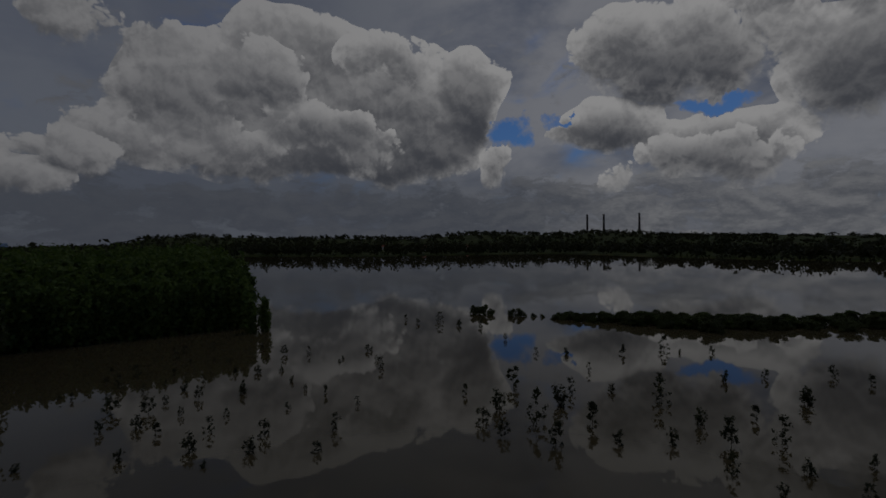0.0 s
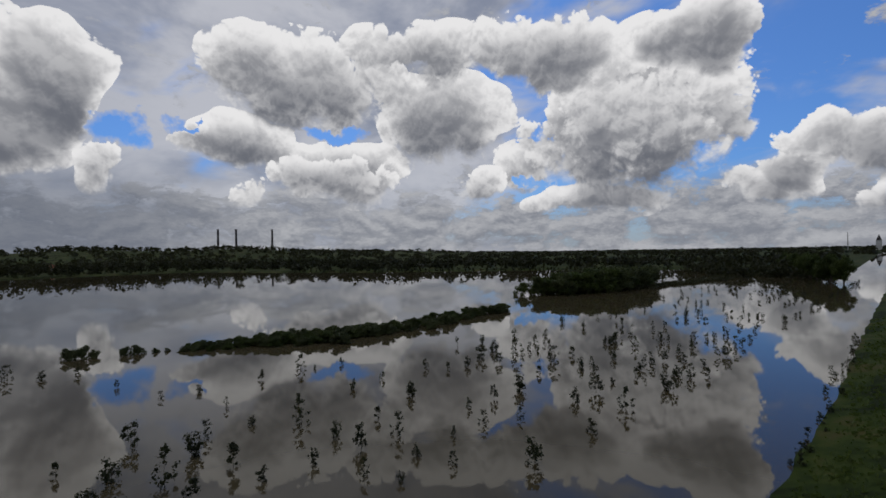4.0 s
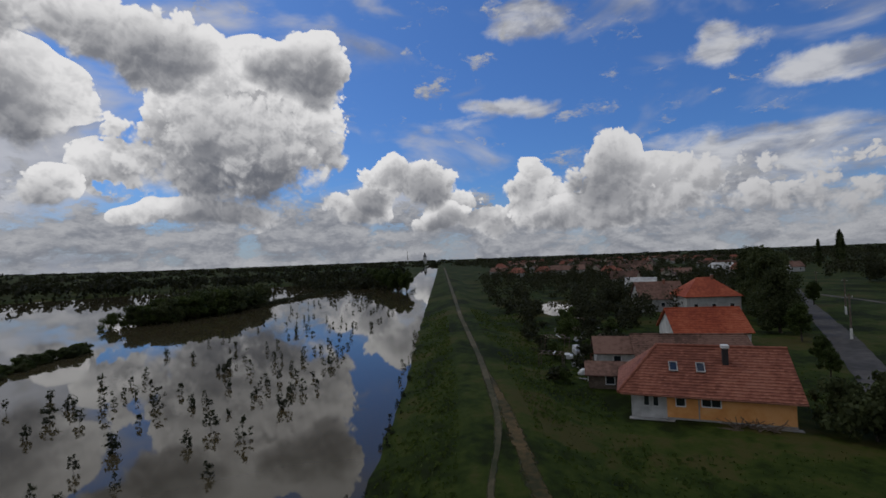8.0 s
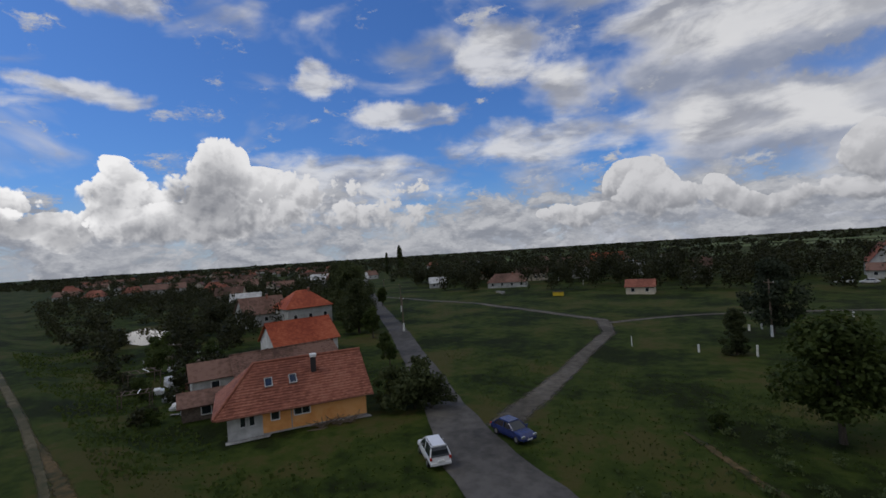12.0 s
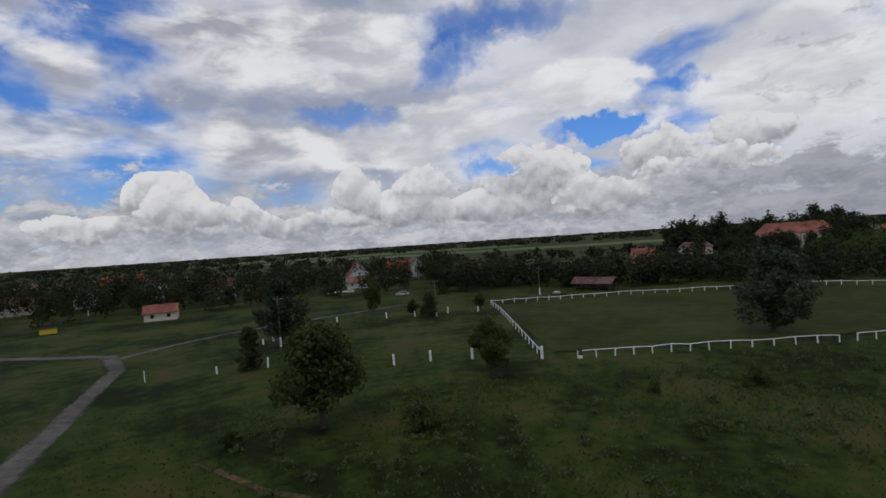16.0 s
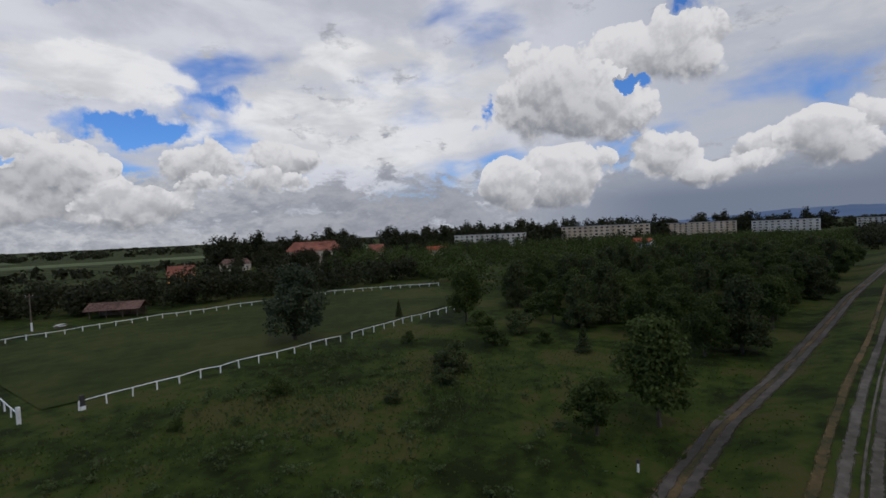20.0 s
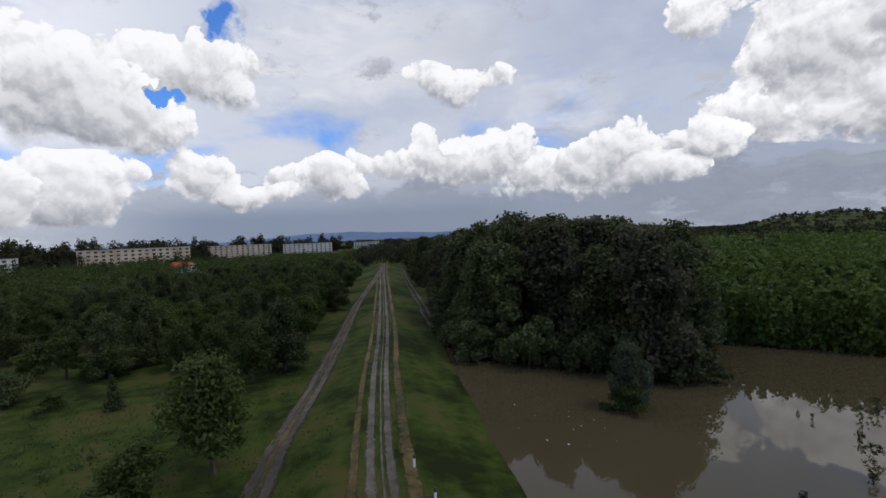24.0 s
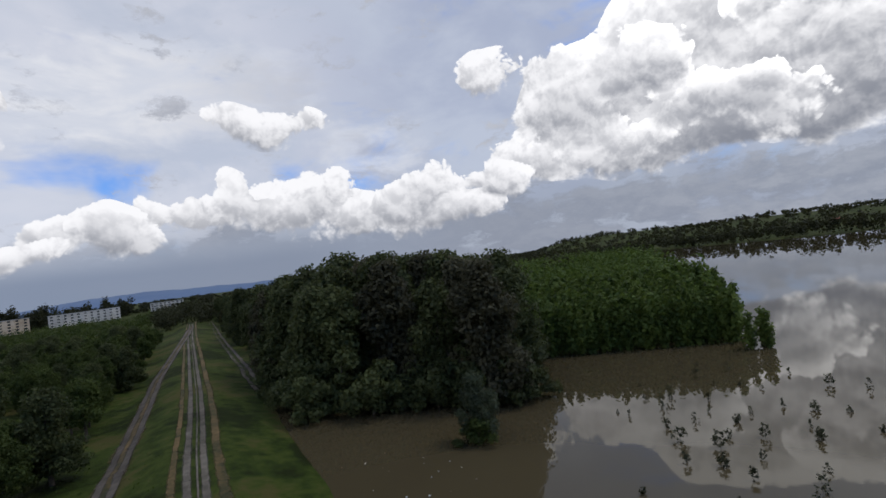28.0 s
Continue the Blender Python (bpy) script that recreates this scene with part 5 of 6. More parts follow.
def house(name, m, L, D, wall_h, roof_h, roof_mat, wall_mat, label, hip_left=0.0, hip_right=0.0, tiled=False, chimney=True, wins=3, over=0.4, group="", rear=True):
    """A plain village house; its front wall faces -y, its ridge runs along x."""
    ob = root(name, m, label, "house", group)
    bm = bmesh.new()
    t = 0.3
    box(bm, 0, 0, -0.4, L, t, wall_h)
    box(bm, 0, D - t, -0.4, L, D, wall_h)
    box(bm, 0, t, -0.4, t, D - t, wall_h)
    box(bm, L - t, t, -0.4, L, D - t, wall_h)
    for x, hip in ((0, hip_left), (L - t, hip_right)):
        if not hip:
            vs = [bm.verts.new(p) for p in ((x, 0, wall_h), (x, D, wall_h), (x, D / 2, wall_h + roof_h - 0.12), (x + t, 0, wall_h), (x + t, D, wall_h), (x + t, D / 2, wall_h + roof_h - 0.12))]
            for f in ((0, 2, 1), (3, 4, 5), (0, 3, 5, 2), (1, 2, 5, 4), (0, 1, 4, 3)):
                bm.faces.new([vs[i] for i in f])
    bmesh.ops.recalc_face_normals(bm, faces=bm.faces)
    part("wall", bm, M[wall_mat], ob)
    e = wall_h - over * roof_h / (D / 2) + 0.05
    o = over
    top = wall_h + roof_h + 0.05
    lf, rf = (-o, -o, e), (L + o, -o, e)
    lb, rb = (-o, D + o, e), (L + o, D + o, e)
    rl, rr = (-o + hip_left, D / 2, top), (L + o - hip_right, D / 2, top)
    sides = [(lf, rf, rr, rl), (rb, lb, rl, rr)]
    if hip_left:
        sides.append((lb, lf, rl, Vector(rl) + Vector((0, 0.01, 0))))
    if hip_right:
        sides.append((rf, rb, rr, Vector(rr) + Vector((0, 0.01, 0))))
    for four in sides:
        bm = bmesh.new()
        roof_slope(bm, *four)
        roof = part("roof", bm, M[roof_mat], ob)
    if tiled:
        bm = bmesh.new()
        tiles(bm, lf, rf, rr, rl, lift=0.15)
        tiles(bm, rb, lb, rl, rr, lift=0.15)
        if hip_left:
            tiles(bm, lb, lf, rl, Vector(rl) + Vector((0, 0.01, 0)), lift=0.15)
        tagged(part("roof_tiles", bm, M[roof_mat], roof), kind="stuff")
        n = int((rr[0] - rl[0]) / 0.4)
        for i in range(n):
            x = rl[0] + (rr[0] - rl[0]) * i / n
            part("ridge_tile", rod(bmesh.new(), (x, D / 2, top + 0.17), (x + 0.42, D / 2, top + 0.185), 0.11, 0.13, 8), M[roof_mat], roof)
    if chimney:
        bm = boxed(L * 0.62, D / 2 - 0.9, wall_h + roof_h * 0.4, L * 0.62 + 0.5, D / 2 - 0.4, wall_h + roof_h + 0.7, bevel=0.02)
        ch = part("chimney", bm, M["brick"], ob)
        part("chimney_cap", boxed(L * 0.62 - 0.07, D / 2 - 0.97, wall_h + roof_h + 0.7, L * 0.62 + 0.57, D / 2 - 0.33, wall_h + roof_h + 0.82), M["concrete"], ch)
    for i in range(wins):
        x = L * (i + 0.5) / wins
        window(ob, x, 0, wall_h * 0.36, 0.9, 1.1)
        if rear:
            window(ob, x, D, wall_h * 0.36, 0.9, 1.1, 180)
    window(ob, 0, D * 0.5, wall_h * 0.36, 0.9, 1.1, -90)
    window(ob, L, D * 0.5, wall_h * 0.36, 0.9, 1.1, 90)
    return ob


def facing(x, y, dx, dy, z=0.0):
    """Pose whose x axis runs along (dx, dy)."""
    return pose(x, y, z, 0, 0, math.degrees(math.atan2(dy, dx)))


# the orange house: its front faces the levee
orange = root("orange_house", facing(44.9, -15.2, -0.34, -0.94), "orange and white house with a red tiled roof and skylights", "house")
oL, oD, oh, orh = 13.2, 9.0, 2.75, 3.2
bm = bmesh.new()
box(bm, 3.1, 0, -0.3, oL, 0.35, oh)
box(bm, oL - 0.35, 0.35, -0.3, oL, oD, oh)
vs = [bm.verts.new(p) for p in ((oL - 0.35, 0, oh), (oL - 0.35, oD, oh), (oL - 0.35, oD / 2, oh + orh - 0.2), (oL, 0, oh), (oL, oD, oh), (oL, oD / 2, oh + orh - 0.2))]
for f in ((0, 2, 1), (3, 4, 5), (0, 3, 5, 2), (1, 2, 5, 4), (0, 1, 4, 3)):
    bm.faces.new([vs[i] for i in f])
part("wall", bm, M["plaster_orange"], orange, "orange plaster wall")
bm = bmesh.new()
box(bm, 0, 0.02, -0.6, 3.1, 0.35, oh)
box(bm, 0, 0.35, -0.6, 0.35, oD, oh)
box(bm, 0.35, oD - 0.35, -0.4, oL - 0.35, oD, oh)
part("wall", bm, M["plaster_grey"], orange, "unpainted grey-white plaster wall")
part("plinth", boxed(3.1, -0.05, -0.35, oL + 0.04, 0.0, 0.22), M["concrete"], orange, "dark grey plinth")
bm = bmesh.new()
e0, o_, top_ = oh - 0.45, 0.65, oh + orh
lf, rf, lb, rb = (-o_ - 0.5, -o_, e0), (oL + o_, -o_, e0), (-o_ - 0.5, oD + o_, e0), (oL + o_, oD + o_, e0)
rl, rr = (2.6, oD / 2, top_), (oL + o_, oD / 2, top_)
bm.free()
for four in ((lf, rf, rr, rl), (rb, lb, rl, rr), (lb, lf, rl, (2.6, oD / 2 + 0.01, top_))):
    bm = bmesh.new()
    roof_slope(bm, *four)
    oroof = part("roof", bm, M["roof_red"], orange)
bm = bmesh.new()
tiles(bm, lf, rf, rr, rl, lift=0.15)
tiles(bm, rb, lb, rl, rr, lift=0.15)
tiles(bm, lb, lf, rl, (2.6, oD / 2 + 0.01, top_), lift=0.15)
tagged(part("roof_tiles", bm, M["roof_red"], oroof), "rows of red clay roof tiles", kind="stuff")
for i in range(26):
    x = rl[0] + (rr[0] - rl[0]) * i / 26
    part("ridge_tile", rod(bmesh.new(), (x, oD / 2, top_ + 0.18), (x + 0.45, oD / 2, top_ + 0.20), 0.13, 0.15, 8), M["roof_red"], oroof)
for i in range(18):
    p, q = Vector(lf).lerp(Vector(rl), i / 18), Vector(lf).lerp(Vector(rl), (i + 1.1) / 18)
    part("ridge_tile", rod(bmesh.new(), p + Vector((0, 0, 0.2)), q + Vector((0, 0, 0.22)), 0.12, 0.14, 8), M["roof_red"], oroof)
slope_ = math.degrees(math.atan2(top_ - e0, oD / 2 + o_))
for sx in (3.9, 6.25):
    m_ = pose(sx, 0, 0) @ Matrix.Translation((0, -o_ + 2.75, e0 + 2.75 * math.tan(radians(slope_)) + 0.22)) @ pose(0, 0, 0, slope_)
    bm = bmesh.new()
    box(bm, -0.39, -0.59, 0, 0.39, -0.50, 0.12)
    box(bm, -0.39, 0.50, 0, 0.39, 0.59, 0.12)
    box(bm, -0.39, -0.5, 0, -0.30, 0.5, 0.12)
    box(bm, 0.30, -0.5, 0, 0.39, 0.5, 0.12)
    sk = part("skylight", bm, M["concrete"], orange, "grey framed skylight")
    sk.matrix_basis = m_
    part("pane", boxed(-0.3, -0.5, 0.02, 0.3, 0.5, 0.07), M["glass"], sk)
bm = bmesh.new()
box(bm, 8.2, 2.5, 3.5, 8.7, 3.0, 6.3, bevel=0.02)
och = part("chimney", bm, M["stack"], orange, "dark brick chimney")
part("chimney_cap", boxed(8.12, 2.42, 6.3, 8.78, 3.08, 6.62, bevel=0.03), M["white_paint"], och, "white chimney cap")
for x, w, h, z in ((1.35, 0.42, 1.0, 1.2), (2.15, 0.42, 1.0, 1.2)):
    window(orange, x, 0.02, z, w, h, 0, "plaster_grey")
for x, w, h, z in ((4.25, 0.7, 0.7, 1.35), (6.75, 1.45, 0.72, 1.45)):
    window(orange, x, 0, z, w, h, 0, "white_paint", 0.09)
bm = bmesh.new()
rod(bm, (5.75, -0.09, -0.2), (5.75, -0.09, oh - 0.25), 0.05)
part("downpipe", bm, M["concrete"], orange)
bm = bmesh.new()
rod(bm, (-0.9, -o_ - 0.10, e0 + 0.02), (oL + o_, -o_ - 0.10, e0 + 0.02), 0.075, sides=8)
part("gutter", bm, M["brick"], orange)
part("pavement_strip", boxed(-0.2, -0.75, -0.3, oL + 0.3, -0.06, 0.06), M["concrete"], orange)

# firewood and brush heaped before its wall
brush = root("brush_pile", facing(41.6, -24.6, -0.29, -0.957), "heap of dry grey branches against the house wall", "brush pile")
for i in range(46):
    a, t0 = random.random() * math.tau, random.random()
    p = Vector((random.uniform(-1.9, 1.6), -1.3 + random.uniform(-0.5, 0.6), 0.05 + 0.25 * random.random()))
    q = p + Vector((math.cos(a) * random.uniform(0.8, 1.8), math.sin(a) * 0.6, random.uniform(0.1, 0.95)))
    part("branch", rod(bmesh.new(), p, q, 0.045, 0.02, 5), M["wood"], brush)

# second house with a bright red roof, and the low brown annexes between
house("red_roof_house", facing(73.4, -32.6, -0.12, -0.99), 10.8, 8.5, 2.9, 3.1, "roof_bright", "plaster_grey", "grey house with a bright red tiled roof", tiled=True, chimney=False, wins=4)
house("annexe", facing(60.5, -21.8, -0.2, -0.98), 13.5, 7.0, 2.3, 2.0, "roof_brown", "plaster_beige", "low annexe with an old brown tiled roof", tiled=True, chimney=False, wins=2)
house("shed", facing(62.8, -17.2, -0.2, -0.98), 5.2, 4.6, 2.5, 1.6, "roof_brown", "plaster_grey", "small grey shed with a brown tiled roof", chimney=False, wins=1)
house("shed", facing(54.6, -13.8, -0.25, -0.97), 4.8, 3.6, 1.7, 1.0, "roof_brown", "wood", "low lean-to shed with a rusty brown roof", chimney=False, wins=1)
house("hipped_house", facing(112, -53, -0.1, -0.995), 12, 11, 4.6, 4.0, "roof_bright", "plaster_white", "white house with a bright red hipped roof", 5.0, 4.8, chimney=True, wins=3)
house("old_house", facing(122, -46, -0.1, -0.995), 11, 9, 3.4, 4.0, "roof_brown", "plaster_white", "white gabled house with a dark brown roof", chimney=True, wins=3)
house("grey_cottage", facing(172, -60, -0.4, -0.92), 10, 8, 3.0, 3.0, "plaster_grey", "plaster_white", "small white cottage with a pale grey roof", chimney=False, wins=2)
house("white_house", facing(318, -62, -0.15, -0.99), 22, 9, 5.0, 3.0, "roof_brown", "plaster_white", "long white house with a brown roof", chimney=True, wins=5)
house("grey_roof_house", facing(290, -150, -0.5, -0.86), 18, 10, 3.4, 3.4, "plaster_grey", "plaster_white", "white house with a pale grey roof", 4, 4, chimney=True, wins=4)
house("white_villa", facing(226, -142, -0.4, -0.9), 12, 9, 4.6, 3.0, "plaster_grey", "plaster_white", "white villa behind garden trees", chimney=False, wins=3)

# houses round the green
house("white_hut", facing(161, -146, -0.62, -0.78), 7.5, 6.5, 2.4, 2.4, "plaster_grey", "plaster_white", "low white hut with a weathered grey roof", chimney=False, wins=2)
house("red_house", facing(173, -190, -0.75, -0.66), 13, 9, 3.4, 3.8, "roof_red", "plaster_beige", "beige house with a red roof behind trees", 3.5, 3.5, wins=3)
house("long_brown_house", facing(140, -184, -0.85, -0.53), 15, 8, 3.6, 2.6, "roof_brown", "plaster_beige", "long beige house with a brown roof", wins=4)
house("dark_roof_house", facing(129, -150, -0.85, -0.53), 16, 9, 2.4, 3.2, "roof_brown", "plaster_grey", "grey house with a large dark roof", 3, 3, wins=4)
house("white_gable_house", facing(118, -199, -0.9, -0.44), 8, 8, 5.6, 2.6, "roof_brown", "plaster_white", "tall white gabled house", wins=2)
house("big_red_house", facing(146, -268, -0.9, -0.44), 19, 11, 5.4, 4.6, "roof_bright", "plaster_white", "large house with a broad red roof", wins=4)
house("orange_roof_shed", facing(64, -139, -0.95, -0.3), 8, 6, 2.4, 1.9, "roof_red", "plaster_beige", "small beige shed with a red roof", chimney=False, wins=2)
house("gabled_house", facing(101, -216, -0.95, -0.3), 9, 9, 3.4, 3.6, "plaster_grey", "plaster_white", "white gabled house with a grey roof", wins=2)
house("white_tall_house", facing(63, -189, -0.95, -0.3), 8, 9, 5.2, 3.0, "roof_brown", "plaster_white", "white two-storey house beside dark trees", wins=2)
house("steep_roof_house", facing(4, -206, 0.25, -0.97), 9, 9, 5.0, 5.6, "roof_red", "plaster_white", "white house with a steep red gable", wins=2)
house("porch_house", facing(13, -196, -1, -0.05), 12, 6, 2.6, 2.0, "roof_brown", "plaster_white", "low white house with a shallow brown roof", chimney=False, wins=3)
house("red_gable_house", facing(-4, -234, -0.98, 0.15), 10, 9, 4.2, 4.2, "roof_bright", "plaster_white", "house with a bright red roof among conifers", wins=2)
house("white_gabled_villa", facing(-24, -240, 0.2, -0.98), 10, 10, 4.6, 5.0, "roof_brown", "plaster_white", "white villa with a steep brown gable", wins=2)
house("hidden_house", facing(-38, -215, -0.95, 0.3), 11, 8, 3.4, 3.2, "roof_brown", "plaster_beige", "brown roofed house behind trees", wins=2)
for x, y, s in ((-2, -232, 1.2), (3, -230, 1.35), (-27, -252, 1.2), (-60, -236, 1.3), (-66, -240, 1.1), (60, -180, 1.0), (72, -200, 1.1)):
    plant(conifer, x, y, s, label="dark pointed conifer in a village garden", group="garden conifers")

# the rest of the village, roof behind roof
village_models = [house("village_house", Matrix.Identity(4), 12, 8.5, 3.2, 3.4, "roof_brown", "plaster_beige", "village house with a weathered brown roof", wins=3),
                  house("village_house", Matrix.Identity(4), 11, 9, 3.2, 3.6, "roof_red", "plaster_white", "white village house with a red roof", 3, 3, wins=3),
                  house("village_house", Matrix.Identity(4), 14, 8, 3.0, 3.0, "roof_brown", "plaster_white", "long white village house with a brown roof", wins=3)]
homes = scatter([(160, -60), (260, -30), (520, -30), (900, -80), (900, -420), (420, -300), (250, -190), (200, -110)], 80, 19) + scatter([(150, -300), (420, -320), (300, -420), (60, -330)], 8, 30)
for i, (x, y) in enumerate(homes):
    k = village_models[i % 3]
    m = pose(x, y, 0, 0, 0, random.choice((-118, -28, -100, 60)) + random.uniform(-8, 8))
    if i < 3:
        k.matrix_basis = m
    else:
        k = copy_thing(k, m)
    tagged(k, group="village houses")


# ---- town: institute with a red roof, blocks of flats ----
def flats(x0, y0, x1, y1, height, storeys, bays, wall_mat, label, balcony=True):
    d = Vector((x1 - x0, y1 - y0))
    L = d.length
    ob = root("block_of_flats", facing(x1, y1, -d.x, -d.y), label, "block of flats")
    bm = bmesh.new()
    box(bm, 0, 0, -2, L, 11, height)
    wall = part("wall", bm, M[wall_mat], ob)
    bm = bmesh.new()
    box(bm, -0.3, -0.3, height, L + 0.3, 11.3, height + 0.5)
    part("roof", bm, M["concrete"], ob)
    fh = height / storeys
    for k in range(storeys):
        for i in range(bays):
            x = L * (i + 0.5) / bays
            if balcony and i % 4 == 1:
                b = part("balcony", boxed(x - 1.6, -1.1, k * fh + 0.2, x + 1.6, -0.02, k * fh + 1.1), M[wall_mat], ob)
                part("pane", boxed(x - 1.2, -0.04, k * fh + 1.3, x + 1.2, 0.01, k * fh + 2.3), M["glass"], b)
            else:
                part("window", boxed(x - 1.15, -0.05, k * fh + 0.85, x + 1.15, 0.01, k * fh + 2.4), M["glass"], ob)
    return ob


# each front looks towards the levee
flats(-455, -170, -424.5, -236.3, 12.6, 4, 14, "panel_white", "white four-storey block of flats with dark windows")
flats(-502, -60, -485, -142.6, 16.4, 5, 16, "panel_beige", "beige five-storey block of flats with balconies")
flats(-655, 16, -652.5, -65, 15.0, 5, 13, "panel_beige", "pale beige block of flats with balconies")
flats(-698, 100, -704, 33, 13.4, 4, 11, "panel_white", "pale grey block of flats among trees")
flats(-782, 191, -791, 150, 11.4, 4, 8, "panel_white", "distant pale block of flats")
house("institute", facing(-222, -254, -0.69, 0.72), 38, 16, 8.6, 6.0, "roof_red", "plaster_beige", "large building with a broad red tiled roof", 6, 6, wins=8)
house("institute_wing", facing(-212, -238, -0.69, 0.72), 16, 10, 5.5, 4.5, "roof_red", "plaster_beige", "wing of a large building with red roofs", 4, 4, wins=4)
house("pavilion", facing(-172, -252, -0.8, 0.6), 17, 10, 4.2, 2.6, "roof_brown", "plaster_beige", "low beige building with a brown roof", 3, 3, chimney=False, wins=4)
house("orange_cottage", facing(-118, -208, -0.8, 0.6), 10, 8, 4.0, 3.4, "roof_red", "plaster_orange", "orange cottage with a red roof above the hedge", wins=2)
house("red_gable", facing(-262, -214, -0.69, 0.72), 10, 9, 6.0, 4.5, "roof_red", "plaster_beige", "red gabled house among trees", wins=2)
house("orange_cottage", facing(-300, -190, -0.69, 0.72), 16, 8, 4.2, 2.5, "roof_bright", "plaster_beige", "low house with a red roof among trees", wins=2)
house("orange_cottage", facing(-360, -40, -0.4, -0.9), 14, 8, 4.2, 2.5, "roof_bright", "plaster_white", "low house with a red roof beside the levee road", wins=3)

for x, y, t in ((-20, 640, 10), (40, 690, -20), (-90, 760, 15)):
    tagged(copy_thing(village_models[1], pose(x, y, float(ground_z(x, y)), 0, 0, t + 180)), "small white house on the far shore", group="houses on the far shore")

# ---- far landmarks ----
for x, y in ((739, 2388), (815, 2363), (970, 2304)):
    stack = root("smokestack", pose(x, y, float(ground_z(x, y)) - 5), "tall dark smokestack on the horizon", "smokestack", "power station smokestacks")
    hgt = 143 - float(ground_z(x, y)) + 5
    bm = bmesh.new()
    rod(bm, (0, 0, 0), (0, 0, hgt * 0.5), 6.2, 5.2, 14)
    rod(bm, (0, 0, hgt * 0.5), (0, 0, hgt), 5.2, 4.6, 14)
    part("shaft", bm, M["stack"], stack)
    bm = bmesh.new()
    for f in (0.35, 0.7, 0.985):
        rod(bm, (0, 0, hgt * f - 1.2), (0, 0, hgt * f + 1.2), 6.4, 6.2, 14)
    part("gallery", bm, M["concrete"], stack)
tower = root("church_tower", pose(1495, 106, 0), "distant church tower with a pointed spire", "church")
part("tower", boxed(-5, -5, 0, 5, 5, 24), M["plaster_grey"], tower)
part("spire", rod(bmesh.new(), (0, 0, 24), (0, 0, 37), 5.5, 0.3, 8), M["stack"], tower)
mast = root("radio_mast", pose(1480, 160, 0), "thin distant radio mast", "mast")
part("mast", rod(bmesh.new(), (0, 0, 0), (0, 0, 44), 1.2, 0.6, 6), M["concrete"], mast)
mast = root("radio_mast", pose(-640, -330, 0), "thin distant radio mast behind the town", "mast")
part("mast", rod(bmesh.new(), (0, 0, 0), (0, 0, 34), 0.6, 0.3, 6), M["concrete"], mast)


def far_hills():
    verts, faces = [], []
    n = 90
    for i in range(n + 1):
        az = radians(255 + 62 * i / n)
        f = i / n
        h = 4 + 46 * math.exp(-((f - 0.37) / 0.13) ** 2) + 22 * math.exp(-((f - 0.55) / 0.2) ** 2) + 12 * f + 3 * math.sin(i * 0.7) + 2 * math.sin(i * 1.9)
        for r, z in ((4150, -5), (4350, h * 0.7), (4500, h + 17), (4650, -5)):
            verts.append((math.sin(az) * r, math.cos(az) * r, z))
    for i in range(n):
        for j in range(3):
            faces.append((i * 4 + j, i * 4 + j + 1, i * 4 + 5 + j, i * 4 + 4 + j))
    # no real haze here: the hills' colour carries its blue
    tagged(mesh_object("backdrop_hills", verts, faces, M["hill"], smooth=True), "hills on the horizon with haze painted in as blue", "hills", kind="structure")


far_hills()

# ---- paddock fence, posts, poles, shelter ----
post_bm = boxed(-0.07, -0.07, -0.3, 0.07, 0.07, 1.08, bevel=0.012)
post_mesh = bpy.data.meshes.new("post")
post_bm.to_mesh(post_mesh)
post_bm.free()
post_mesh.materials.append(M["white_paint"])


def rail_fence(line, gap, label, height=1.05):
    ob = root("rail_fence", Matrix.Identity(4), label, "fence", "paddock fences")
    pts = []
    for (x0, y0), (x1, y1) in zip(line, line[1:]):
        n = max(1, round(math.hypot(x1 - x0, y1 - y0) / gap))
        pts += [(x0 + (x1 - x0) * i / n, y0 + (y1 - y0) * i / n) for i in range(n)]
    pts.append(line[-1])
    prev = None
    for x, y in pts:
        z = float(ground_z(x, y)) + random.uniform(-0.12, 0.06)
        p = new("post", post_mesh)
        p.parent = ob
        p.matrix_basis = pose(x, y, z, random.uniform(-3, 3), random.uniform(-3, 3), random.uniform(0, 90))
        here_ = Vector((x, y, z + height))
        if prev:
            part("rail", rod(bmesh.new(), prev, here_, 0.06, 0.055, 6), M["white_paint"], ob)
        prev = here_
    return ob


rail_fence([(-27.6, -61.2), (-45, -58.6), (-62, -56)], 2.7, "white wooden rail fence along the paddock front")
rail_fence([(-64.5, -55.8), (-80, -54.2), (-93, -52), (-104, -54)], 2.7, "white wooden rail fence along the paddock front")
rail_fence([(-23, -62.5), (-25, -78), (-28, -104), (-29, -118)], 3.2, "white rail fence at the paddock's side")
rail_fence([(-29, -118), (-56, -116), (-86, -110), (-107, -104), (-121, -94), (-133, -80)], 3.0, "white rail fence at the far side of the paddock", 0.9)
gate_post = root("gate_post", pose(-23, -62.3, 0), "stout white gate post at the paddock corner", "post")
part("post", boxed(-0.16, -0.16, -0.3, 0.16, 0.16, 1.75, bevel=0.02), M["white_paint"], gate_post)
gate_post = root("gate_post", pose(-27.9, -61.1, 0), "dark wooden gate post with a white base", "post")
part("post", boxed(-0.2, -0.2, -0.3, 0.2, 0.2, 1.5, bevel=0.03), M["stack"], gate_post)
part("base", boxed(-0.24, -0.24, -0.3, 0.24, 0.24, 0.35, bevel=0.02), M["white_paint"], gate_post)

